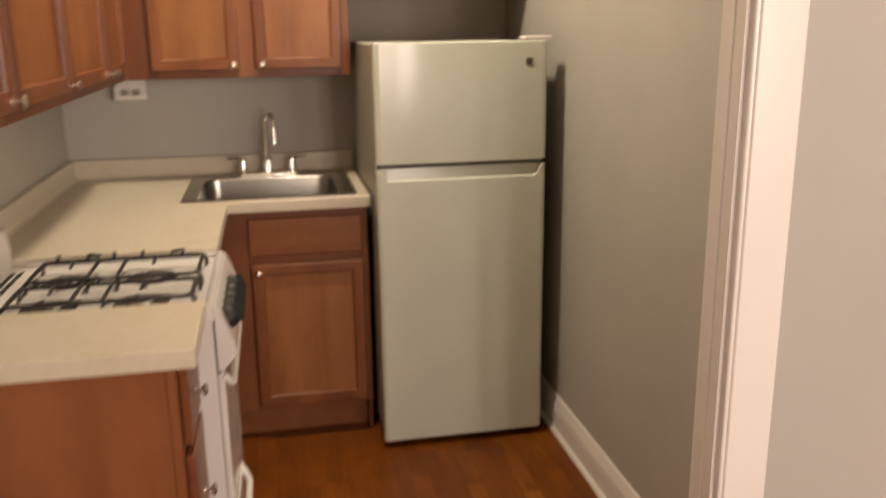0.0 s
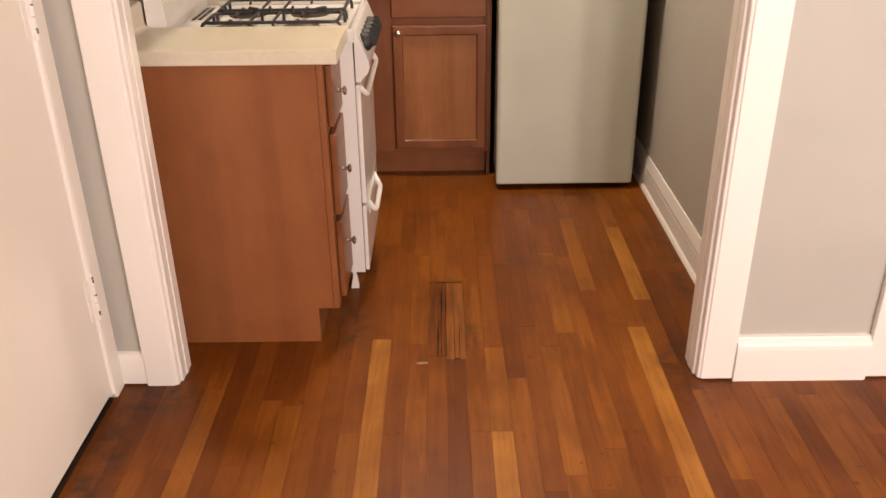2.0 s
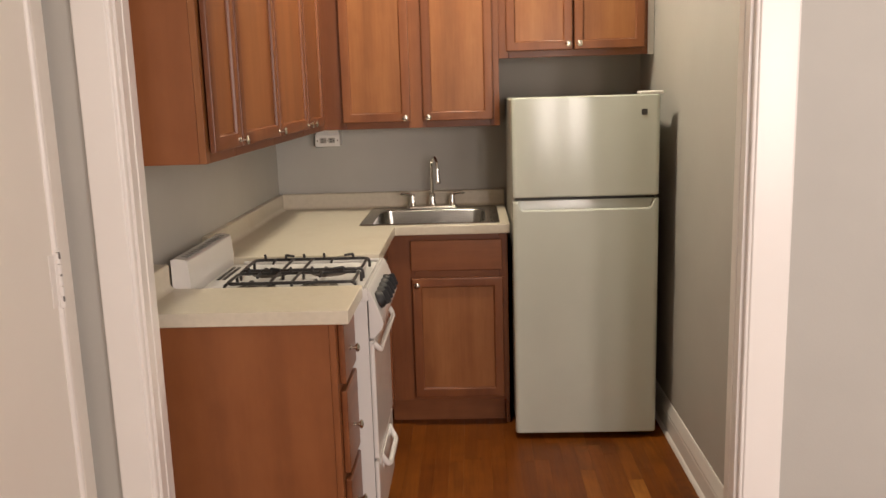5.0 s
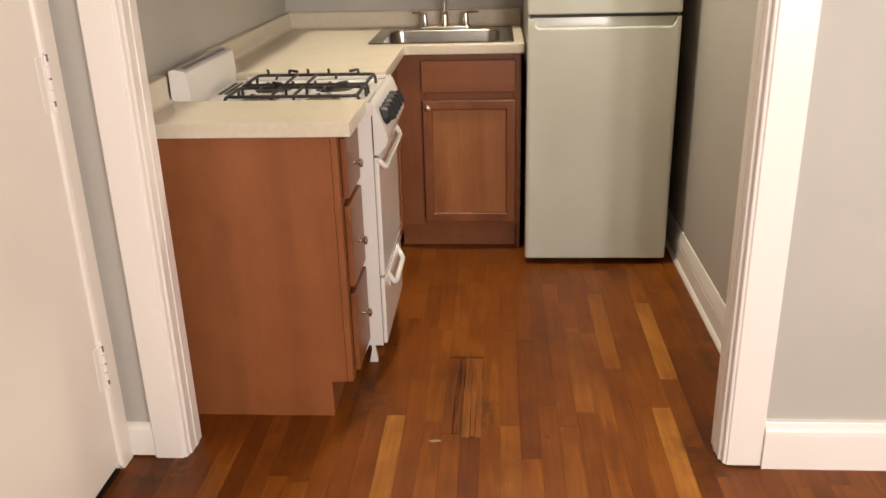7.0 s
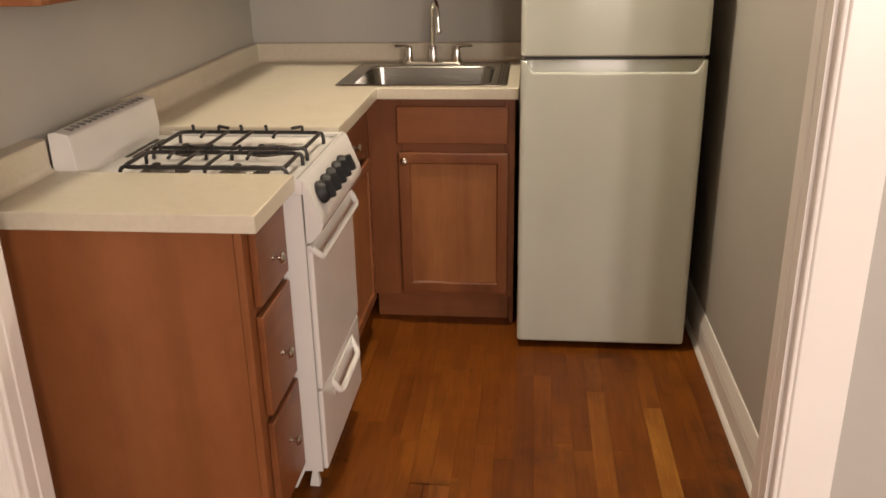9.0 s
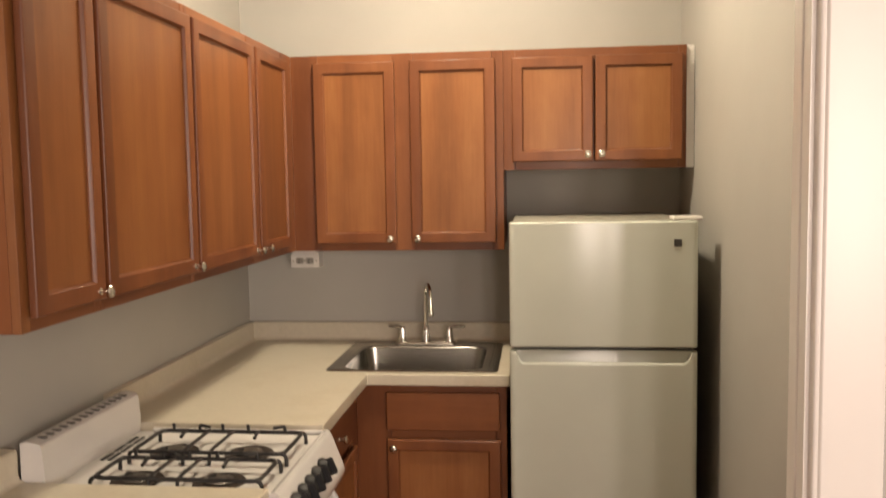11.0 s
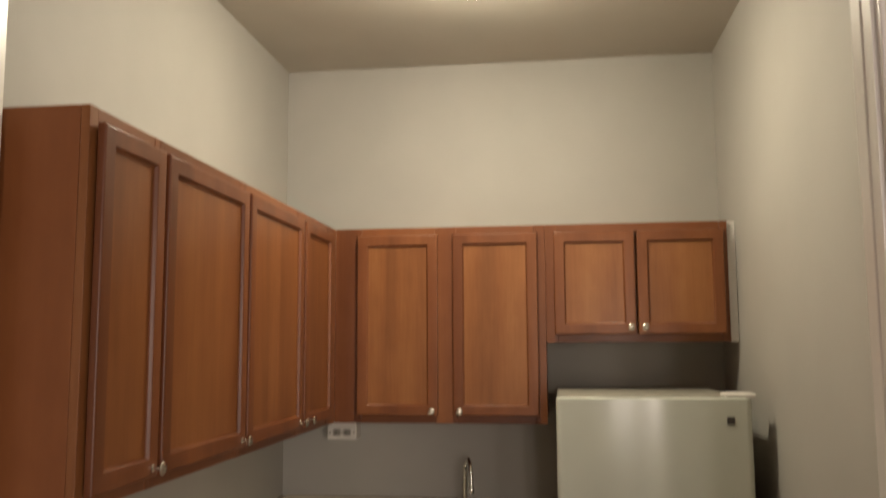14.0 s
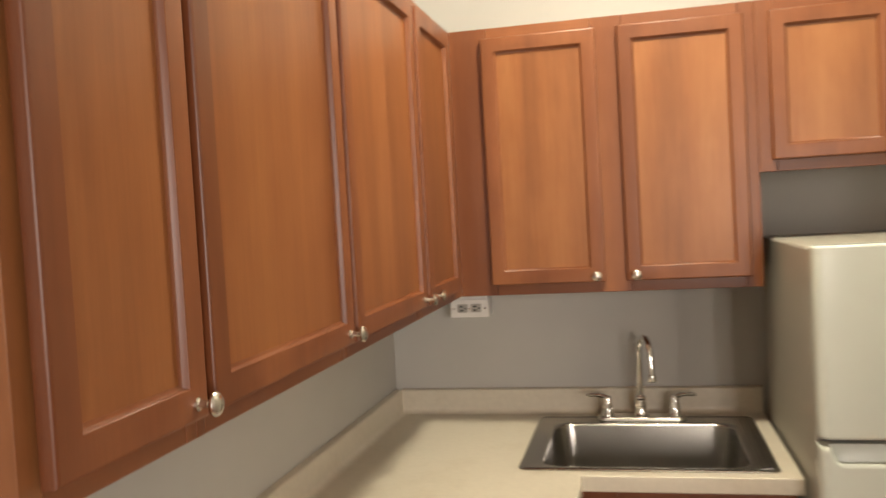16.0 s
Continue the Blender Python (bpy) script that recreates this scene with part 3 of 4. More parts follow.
def upper_north(x0, x1, z0, doors, kz, label):
    c = thing("wall_cabinet", ((x0 + x1) / 2, 0.0, z0), label, "cabinet", "wall cabinets")
    part("body", box(x0, x1, UY + 0.0185, -0.002, z0 + 0.016, UZ1 - 0.001), M_CAB, c)
    edges = [x0] + [e for d in doors for e in (d[0], d[1])] + [x1]
    spans = [(edges[i] + (0.0 if i == 0 else -0.012), edges[i + 1] + (0.0 if i + 2 == len(edges) else 0.012)) for i in range(0, len(edges), 2)]
    if len(spans) > 2 and spans[1][1] - spans[1][0] < 0.034:
        del spans[1]
    rails = [(a[1] + 0.0005, b[0] - 0.0005, q0, q1) for a, b in zip(spans, spans[1:]) for q0, q1 in ((z0, z0 + 0.04), (UZ1 - 0.042, UZ1))]
    stiles(c, UY, "y", spans, z0, UZ1, rails)
    for a, b, k in doors:
        leaf(c, UY, "y", a, b, z0 + 0.030, DZ1, (k, kz))
    return c


upper_north(UX + 0.0002, 1.1065, UZ0, [(0.393, 0.702, 0.680), (0.759, 1.077, 0.784)], KZ, "cherry-stained wooden wall cabinet with two doors above the sink")
upper_north(1.107, 1.769, 1.612, [(1.139, 1.434, 1.414), (1.442, 1.753, 1.464)], 1.667, "short cherry-stained wooden wall cabinet above the refrigerator")
solid("filler_strip", box(1.7695, XE - 0.002, -0.300, -0.270, 1.612, UZ1, 0.001, 1), M_TRIM, "white painted filler strip between cabinet and wall", "filler strip", (1.785, -0.285, 1.612))

# base cabinets
BX, BY, BT = 0.592, -0.618, 0.8715
c = thing("drawer_cabinet", (0.3, -1.87, 0.0), "cherry-stained wooden base cabinet with three drawers", "cabinet", "base cabinets")
part("end_panel", extruded([(0.02, 0.0), (0.527, 0.0), (0.527, 0.118), (BX - 0.0185, 0.118), (BX - 0.0185, BT), (0.02, BT)], "y", -2.0, -1.984), M_ENDPANEL, c, "smooth reddish wood end panel", smooth=False)
part("body", box(0.02, BX - 0.0185, -1.9835, -1.742, 0.118, BT), M_CAB, c)
part("toe_kick", box(0.510, 0.526, -1.9835, -1.742, 0.0, 0.1175), M_CAB_HY, c, "dark recessed toe kick")
stiles(c, BX, "x", [(-2.0, -1.955), (-1.772, -1.742)], 0.118, BT, [(-1.9545, -1.7725, a, b) for a, b in ((0.118, 0.155), (0.385, 0.425), (0.65, 0.69), (0.848, BT))], outer=M_ENDPANEL)
for z0, z1, kz in ((0.140, 0.392, 0.284), (0.412, 0.658, 0.520), (0.680, 0.852, 0.756)):
    slab_front(c, BX, "x", -1.968, -1.757, z0, z1, (-1.868, kz))

c = thing("corner_base_cabinet", (0.3, -0.94, 0.0), "cherry-stained wooden base cabinet with a drawer over a door", "cabinet", "base cabinets")
part("body", box(0.02, 0.495, -0.6445, -0.02, 0.118, BT, bm=box(0.02, BX - 0.0185, -1.254, -0.645, 0.118, BT)), M_CAB, c)
part("toe_kick", box(0.510, 0.526, -1.254, -0.56, 0.0, 0.1175), M_CAB_HY, c, "dark recessed toe kick")
stiles(c, BX, "x", [(-1.254, -1.215), (-0.70, BY + 0.0)], 0.118, BT, [(-1.2145, -0.7005, a, b) for a, b in ((0.118, 0.16), (0.69, 0.72), (0.848, BT))])
slab_front(c, BX, "x", -1.228, -0.712, 0.715, 0.846, (-0.97, 0.78))
leaf(c, BX, "x", -1.228, -0.712, 0.140, 0.680)

c = thing("sink_cabinet", (0.86, -0.31, 0.0), "cherry-stained wooden sink base cabinet with false drawer front", "cabinet", "base cabinets")
part("side_panel", box(BX, BX + 0.015, BY + 0.0185, -0.02, 0.118, 0.72), M_CAB, c)
part("side_panel", box(1.105, 1.120, BY + 0.0185, -0.02, 0.0, BT), M_CAB, c)
part("bottom_shelf", box(BX + 0.0155, 1.1045, BY + 0.0185, -0.02, 0.118, 0.134), M_CAB, c)
part("toe_kick", box(BX, 1.1045, -0.5545, -0.538, 0.0, 0.1175), M_CAB_H, c, "plain wooden toe kick")
stiles(c, BY, "y", [(BX + 0.0005, 0.715), (1.083, 1.120)], 0.118, BT, [(0.7155, 1.0825, a, b) for a, b in ((0.118, 0.152), (0.672, 0.722), (0.836, BT))])
slab_front(c, BY, "y", 0.701, 1.096, 0.712, 0.846)
leaf(c, BY, "y", 0.703, 1.098, 0.138, 0.680, (0.727, 0.652))

# worktops
CT, CB = 0.912, 0.872


def worktop(name, xs, ys, keep, label, splash):
    """A laminate slab over the kept cells of a grid, with upstands along the walls."""
    c = thing(name, (xs[0], ys[0], CB), label, "worktop")
    bm = bmesh.new()
    top = {}
    def v(i, j, z):
        return top.setdefault((i, j, z), bm.verts.new((xs[i], ys[j], z)))
    for i, j in keep:
        bm.faces.new([v(i, j, CT), v(i + 1, j, CT), v(i + 1, j + 1, CT), v(i, j + 1, CT)])
        bm.faces.new([v(i, j + 1, CB), v(i + 1, j + 1, CB), v(i + 1, j, CB), v(i, j, CB)])
        for (di, dj), (p, q) in {(0, -1): ((i, j), (i + 1, j)), (1, 0): ((i + 1, j), (i + 1, j + 1)), (0, 1): ((i + 1, j + 1), (i, j + 1)), (-1, 0): ((i, j + 1), (i, j))}.items():
            if (i + di, j + dj) not in keep:
                bm.faces.new([v(*p, CB), v(*q, CB), v(*q, CT), v(*p, CT)])
    bmesh.ops.recalc_face_normals(bm, faces=bm.faces[:])
    edges = [e for e in bm.edges if len(e.link_faces) == 2 and e.calc_face_angle() > 0.5]
    bmesh.ops.bevel(bm, geom=edges, offset=0.0035, segments=2, affect="EDGES", profile=0.5)
    part("slab", bm, M_LAMINATE, c)
    for way, a0, a1, d in splash:
        prof = [(0.0, CT + 0.0006), (d + 0.016, CT + 0.0006), (d + 0.0075, CT + 0.0035), (d + 0.0025, CT + 0.009), (d, CT + 0.018), (d, 0.981), (d - 0.002, 0.986), (d - 0.006, 0.9885), (0.0, 0.989)]
        if way == "x":
            bm = extruded([(0.001 + p, z) for p, z in prof], "y", a0, a1)
        else:
            bm = extruded([(-0.001 - p, z) for p, z in prof], "x", a0, a1)
        part("upstand", bm, M_LAMINATE, c, "low cream laminate upstand")
    return c


SX0, SX1, SY0, SY1 = 0.478, 1.090, -0.612, -0.088
worktop("worktop", [0.001, 0.637], [-2.038, -1.738], {(0, 0)}, "short cream laminate worktop beside the gas range", [("x", -2.030, -1.7385, 0.050)])
xs = [0.001, SX0 + 0.02, 0.637, SX1 - 0.02, 1.132]
ys = [-1.257, -0.645, SY0 + 0.02, SY1 - 0.02, -0.001]
keep = {(i, j) for i in range(4) for j in range(4)} - {(2, 0), (3, 0), (1, 2), (2, 2)}
worktop("worktop", xs, ys, keep, "L-shaped cream laminate worktop holding the steel sink", [("x", -1.256, -0.022, 0.022), ("y", 0.022, 1.130, 0.022)])

# ---- sink and tap ----
s = thing("sink", (0.784, -0.35, 0.74), "single-bowl stainless steel drop-in sink", "sink")
BXa, BXb, BYa, BYb = SX0 + 0.055, SX1 - 0.062, SY0 + 0.040, -0.165
rings = [rrect(SX0, SX1, SY0, SY1, 0.022, CT + 0.0008), rrect(SX0, SX1, SY0, SY1, 0.022, CT + 0.003), rrect(SX0 + 0.006, SX1 - 0.006, SY0 + 0.006, SY1 - 0.006, 0.02, CT + 0.0065),
         rrect(SX0 + 0.014, SX1 - 0.014, SY0 + 0.014, SY1 - 0.014, 0.02, CT + 0.004), rrect(BXa - 0.012, BXb + 0.012, BYa - 0.012, BYb + 0.012, 0.058, CT + 0.003),
         rrect(BXa - 0.004, BXb + 0.004, BYa - 0.004, BYb + 0.004, 0.056, CT + 0.001), rrect(BXa, BXb, BYa, BYb, 0.055, CT - 0.006), rrect(BXa + 0.010, BXb - 0.010, BYa + 0.010, BYb - 0.010, 0.052, CT - 0.11),
         rrect(BXa + 0.024, BXb - 0.024, BYa + 0.024, BYb - 0.024, 0.05, CT - 0.142), rrect(BXa + 0.07, BXb - 0.07, BYa + 0.07, BYb - 0.07, 0.04, CT - 0.150)]
part("bowl", loft(rings, False, True), M_STEEL, s)
part("drain", turned([(0.045, 0.0005), (0.045, 0.003), (0.036, 0.004), (0.030, 0.001)], Matrix.Translation((0.78, -0.36, CT - 0.150)), 24), M_CHROME, s, "chrome drain ring")
for k in (0.022, 0.034):
    part("ridge", tube(rounded([(SX1 - k, SY0 + 0.03, CT + 0.004), (SX1 - k, SY1 - 0.03, CT + 0.004)], 0.01), 0.0028, 6), M_STEEL, s)

f = thing("faucet", (0.778, -0.122, CT + 0.004), "two-handle chrome faucet with a high arched spout", "faucet")
FZ = CT + 0.0045
part("base_plate", loft([rrect(0.652, 0.904, -0.150, -0.096, 0.024, FZ), rrect(0.652, 0.904, -0.150, -0.096, 0.024, FZ + 0.008), rrect(0.657, 0.899, -0.145, -0.101, 0.02, FZ + 0.013)]), M_NICKEL, f)
spout = [(0.778, -0.122, FZ + 0.01), (0.778, -0.122, FZ + 0.196)]
for k in range(1, 13):
    a = radians(15 * k)
    spout.append((0.778 + 0.016 * (1 - math.cos(a)), -0.122 - 0.046 * (1 - math.cos(a)), FZ + 0.196 + 0.054 * math.sin(a)))
spout += [(0.811, -0.217, FZ + 0.170), (0.812, -0.218, FZ + 0.146)]
rad = [0.0082] * len(spout)
part("spout", tube(spout, rad, 14), M_CHROME, f)
part("collar", turned([(0.020, 0), (0.021, 0.006), (0.016, 0.012), (0.0175, 0.03), (0.0135, 0.045), (0.0155, 0.050), (0.0155, 0.056), (0.010, 0.062)], Matrix.Translation((0.778, -0.122, FZ + 0.012)), 20), M_CHROME, f)
part("aerator", turned([(0.011, 0), (0.0125, 0.002), (0.0125, 0.016), (0.010, 0.02)], Matrix.Translation((0.812, -0.218, FZ + 0.130)), 16), M_CHROME, f)
for x, sgn in ((0.682, -1), (0.874, 1)):
    h = part("handle", turned([(0.020, 0), (0.020, 0.005), (0.0145, 0.012), (0.0155, 0.026), (0.012, 0.040), (0.013, 0.050), (0.009, 0.058)], Matrix.Translation((x, -0.122, FZ + 0.012)), 18), M_CHROME, f)
    part("lever", tube([(x, -0.122, FZ + 0.064), (x + sgn * 0.018, -0.118, FZ + 0.071), (x + sgn * 0.034, -0.112, FZ + 0.071), (x + sgn * 0.052, -0.108, FZ + 0.070), (x + sgn * 0.062, -0.107, FZ + 0.069)], [0.008, 0.007, 0.0055, 0.0065, 0.003], 10), M_CHROME, h)

# ---- gas range ----
RY0, RY1, RT = -1.735, -1.262, 0.887
r = thing("gas_range", (0.35, (RY0 + RY1) / 2, 0.0), "small white enamel gas range with black grates and knobs", "range")
part("body", extruded([(0.03, 0.045), (0.575, 0.045), (0.600, 0.10), (0.648, 0.10), (0.648, 0.86), (0.03, 0.86)], "y", RY0, RY1), M_ENAMEL, r, smooth=False)
bm = extruded([(0.03, 0.861), (0.652, 0.861), (0.652, RT + 0.010), (0.648, RT + 0.014), (0.638, RT + 0.012), (0.630, RT), (0.03, RT)], "y", RY0 - 0.001, RY1 + 0.001)
part("cooktop", bm, M_ENAMEL, r)
for y in (RY0 + 0.005, RY1 - 0.005):
    part("rim", box(0.15, 0.640, y - 0.005, y + 0.005, RT, RT + 0.013, 0.004), M_ENAMEL, r)
part("control_panel", extruded([(0.6525, 0.742), (0.664, 0.742), (0.690, 0.770), (0.696, 0.788), (0.692, 0.806), (0.660, 0.890), (0.6525, 0.899)], "y", RY0, RY1), M_ENAMEL, r, "slanted white control panel")
ax = Vector((0.092, 0, 0.036)).normalized()
for k in range(5):
    y = RY0 + 0.062 + 0.060 * k
    p = Vector((0.6765, y, 0.848))
    m = look(p, p - ax)
    bm = turned([(0.027, 0.0), (0.0285, 0.003), (0.0275, 0.011), (0.022, 0.018), (0.019, 0.023)], m, 20)
    own = bmesh.new()
    bmesh.ops.create_cube(own, size=1.0, matrix=m @ Matrix.Translation((0, 0, 0.025)) @ Matrix.Diagonal((0.011, 0.044, 0.024, 1)))
    bmesh.ops.bevel(own, geom=own.edges[:], offset=0.003, segments=2, affect="EDGES")
    part("knob", join(bm, own), M_BLACKPLASTIC, r, "black burner knob")
od = part("oven_door", box(0.6485, 0.664, RY0 + 0.004, RY1 - 0.004, 0.345, 0.732, 0.005), M_ENAMEL, r)
grip = [(0.660, RY0 + 0.008, 0.727), (0.672, RY0 + 0.014, 0.712), (0.681, RY0 + 0.030, 0.697), (0.681, RY1 - 0.030, 0.697), (0.672, RY1 - 0.014, 0.712), (0.660, RY1 - 0.008, 0.727)]
part("handle", tube(rounded(grip, 0.014), 0.0088, 12), M_ENAMEL, od, "moulded white bar handle with turned-up ends")
bd = part("broiler_door", box(0.6485, 0.662, RY0 + 0.004, RY1 - 0.004, 0.105, 0.337, 0.005), M_ENAMEL, r)
grip = [(0.658, RY0 + 0.11, 0.312), (0.678, RY0 + 0.120, 0.276), (0.684, RY0 + 0.14, 0.272), (0.684, RY1 - 0.14, 0.272), (0.678, RY1 - 0.120, 0.276), (0.658, RY1 - 0.11, 0.312)]
part("handle", tube(rounded(grip, 0.02), 0.0092, 10), M_ENAMEL, bd, "moulded white bar handle")
part("grip_plate", extruded([(RY0 + 0.11, 0.318), (RY0 + 0.12, 0.262), (RY1 - 0.12, 0.262), (RY1 - 0.11, 0.318)], "x", 0.6622, 0.665), M_ENAMEL, bd)
for y in (RY0 + 0.02, RY1 - 0.10):
    part("foot", loft([rrect(0.588, 0.616, y + 0.05, y + 0.072, 0.003, 0.0), rrect(0.588, 0.616, y + 0.05, y + 0.072, 0.003, 0.006), rrect(0.596, 0.610, y + 0.054, y + 0.068, 0.003, 0.046), rrect(0.592, 0.6, y + 0.054, y + 0.068, 0.003, 0.09)]), M_ENAMEL, r)
    part("foot", box(0.06, 0.11, y, y + 0.03, 0.0, 0.046, 0.003), M_ENAMEL, r)
bgd = part("backguard", extruded([(0.056, RT), (0.110, RT), (0.114, 0.925), (0.108, 0.990), (0.103, 0.998), (0.074, 1.004), (0.056, 1.0)], "y", RY0, RY1 + 0.0), M_ENAMEL, r, "sloping white backguard")
for k in range(14):
    y = RY0 + 0.035 + k * 0.0295
    part("vent_slot", box(0.076, 0.098, y, y + 0.011, 0.9995, 1.0046, 0.001, 1), M_VENT, bgd)
for x in (0.124, 0.143):
    for k in range(3):
        y = -1.512 + k * 0.068
        part("vent_slit", box(x, x + 0.010, y, y + 0.056, RT - 0.001, RT + 0.0026), M_SLOT, r, smooth=False)


def arc_leg(bm, x, y, way, top, r=0.0042):
    """A bent leg from the bar at (x, y) down to the cooktop, bowed outwards along x."""
    tube(rounded([(x, y, top), (x + way * 0.008, y, top - 0.003), (x + way * 0.011, y, top - 0.013), (x + way * 0.011, y, RT + 0.0004)], 0.009), r, 8, bm)


for gy, g0, g1 in ((-1.645, -1.716, -1.573), (-1.436, -1.528, -1.350)):
    for bx in (0.287, 0.487):
        bowl = part("burner_bowl", turned([(0.062, 0.0), (0.060, 0.0028), (0.054, 0.0018), (0.048, 0.0008)], Matrix.Translation((bx, gy, RT)), 32), M_BURNER, r, "dark stained burner bowl")
        part("burner", turned([(0.034, 0.0012), (0.034, 0.006), (0.030, 0.009), (0.024, 0.0095), (0.022, 0.013), (0.006, 0.014)], Matrix.Translation((bx, gy, RT)), 24), M_BURNER_HEAD, bowl, "grey metal gas burner head")
    gz, gx0, gx1 = RT + 0.031, 0.216, 0.606
    bm = tube(rounded([(gx0 + 0.1, g0, gz), (gx1, g0, gz), (gx1, g1, gz), (gx0, g1, gz), (gx0, g0, gz), (gx0 + 0.1, g0, gz)], 0.024), 0.0052, 10, caps=False)
    for y in (g0, g1):
        for x, way in ((gx0 + 0.004, -1), (gx1 - 0.004, 1)):
            arc_leg(bm, x, y, way, gz, 0.0050)
    for x in (0.350, 0.418):      # bowed cross bars between the burners
        tube(rounded([(x, g1, gz), (x, g1 - 0.020, gz + 0.003), (x, g0 + 0.020, gz + 0.003), (x, g0, gz), (x, g0 - 0.004, gz - 0.012), (x, g0 - 0.004, RT + 0.0004)], 0.012), 0.0046, 8, bm)
    for bx in (0.287, 0.487):      # fingers that reach in over each burner
        for y, dy in ((g0, 1), (g1, -1)):
            tube(rounded([(bx, y, gz), (bx, y + dy * 0.020, gz + 0.003), (bx, y + dy * 0.044, gz - 0.004)], 0.010), 0.0046, 8, bm)
    for x, flag in ((0.250, 0), (0.322, 1), (0.386, 0), (0.456, 0), (0.556, -1)):      # upright lugs on the back bar
        tip = [(x, g1, gz), (x, g1 + 0.001, gz + 0.016)] + ([(x + flag * 0.030, g1 - 0.004, gz + 0.012)] if flag else [(x, g1 - 0.004, gz + 0.017)])
        tube(rounded(tip, 0.004), 0.0046, 8, bm)
    part("grate", bm, M_BLACK, r, "black iron pan grate")

# ---- refrigerator ----
FX0, FX1, FYF = 1.138, 1.730, -0.797
fr = thing("refrigerator", (1.44, -0.42, 0.0), "bisque two-door top-freezer refrigerator with slightly worn enamel", "refrigerator")
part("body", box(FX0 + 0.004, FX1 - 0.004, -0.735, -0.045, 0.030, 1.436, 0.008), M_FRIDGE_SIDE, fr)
part("gasket", box(FX0 + 0.012, FX1 - 0.012, -0.7455, -0.7355, 0.05, 1.428), M_GASKET, fr, "dark door seal")


def fridge_door(name, z0, z1, label):
    r1, seg = 0.020, 5
    prof = []
    for cx, cy, a0 in ((FX1 - r1, FYF + r1, 270), (FX0 + r1, FYF + r1, 180)):
        prof.append([(cx + r1 * math.cos(radians(a)), cy + r1 * math.sin(radians(a))) for a in [a0 + 90 * k / seg for k in range(seg + 1)]])
    outline = [(FX0, -0.746)] + prof[1] + prof[0] + [(FX1, -0.746)]
    cxm, cym = (FX0 + FX1) / 2, -0.746
    def shrink(d):
        return [(cxm + (x - cxm) * (1 - d / 0.297), cym + (y - cym) * (1 - d / 0.049)) for x, y in outline]
    rings = [[Vector((x, y, z)) for x, y in shrink(d)] for d, z in ((0.006, z0), (0.002, z0 + 0.002), (0, z0 + 0.007), (0, z1 - 0.007), (0.002, z1 - 0.002), (0.006, z1))]
    return part(name, loft(rings), M_FRIDGE, fr, label)


fridge_door("freezer_door", 1.040, 1.442, "smooth bisque freezer door")


def scooped_door(name, z0, z1, lip, label):
    """The lower door: rounded upright edges, and a finger scoop let into its top between the two corners."""
    rings, n = [], 72
    xs = sorted({FX0 + (FX1 - FX0) * i / n for i in range(n + 1)} | {FX0 + 0.020 * (1 - math.cos(radians(a))) for a in range(0, 91, 15)} | {FX1 - 0.020 * (1 - math.cos(radians(a))) for a in range(0, 91, 15)})
    for x in xs:
        d = min(x - FX0, FX1 - x)
        f = FYF + (0.020 - math.sqrt(max(0.0, 0.020 ** 2 - (0.020 - d) ** 2)) if d < 0.020 else 0.0)
        k = min(1.0, max(0.0, (d - 0.020) / 0.022))
        k = math.sin(k * math.pi / 2) ** 0.8
        zl = z1 + (lip - z1) * k
        rings.append([Vector((x, y, z)) for y, z in ((-0.746, z0), (f + 0.006, z0), (f + 0.001, z0 + 0.003), (f, z0 + 0.009), (f, zl - 0.010), (f + 0.0015, zl - 0.004), (f + 0.005, zl),
                                                     (f + 0.010, zl - 0.002 * k), (f + 0.014, zl - 0.007 * k), (f + 0.019, zl - 0.009 * k), (f + 0.025, zl - 0.004 * k), (f + 0.028, z1), (-0.746, z1))])
    return part(name, loft(rings), M_FRIDGE, fr, label)


scooped_door("fridge_door", 0.026, 1.026, 0.991, "smooth bisque refrigerator door with a scooped top grip")
part("hinge_cover", box(1.652, 1.742, -0.790, -0.700, 1.4425, 1.455, 0.005, 3), M_PLATE, fr, "white plastic hinge cover")
part("badge", box(1.653, 1.676, FYF - 0.003, FYF - 0.0002, 1.362, 1.385, 0.0014), M_BADGE, fr, "small square dark badge")
part("kick_grille", box(FX0 + 0.015, FX1 - 0.015, -0.735, -0.70, 0.006, 0.0295), M_DARK, fr, "dark kick grille")
for x in (FX0 + 0.05, FX1 - 0.05):
    for y in (-0.68, -0.10):
        part("foot", turned([(0.018, 0), (0.018, 0.012), (0.010, 0.014), (0.010, 0.0298)], Matrix.Translation((x, y, 0)), 14), M_BLACKPLASTIC, fr)

# ---- outlet box under the wall cabinets ----
o = thing("outlet_box", (0.275, -0.045, 1.222), "white plastic outlet box under the wall cabinets", "outlet")
part("box", box(0.218, 0.332, -0.088, -0.001, 1.226, 1.3145, 0.004), M_PLATE, o)
part("face_plate", box(0.215, 0.335, -0.0935, -0.0885, 1.227, 1.283, 0.0025), M_PLATE, o)
for x0, x1 in ((0.238, 0.270), (0.280, 0.312)):
    rc = part("receptacle", box(x0, x1, -0.0955, -0.0937, 1.243, 1.269, 0.003), M_RECEPT, o, "grey receptacle")
    for z0, z1 in ((1.2475, 1.2525), (1.2585, 1.2635)):
        part("slot", box(x0 + 0.008, x0 + 0.018, -0.0968, -0.0957, z0, z1), M_SLOT, rc)
    part("slot", turned([(0.003, 0.0), (0.003, 0.001)], look((x1 - 0.007, -0.0956, 1.2555), (x1 - 0.007, 1, 1.2555)), 10), M_SLOT, rc)
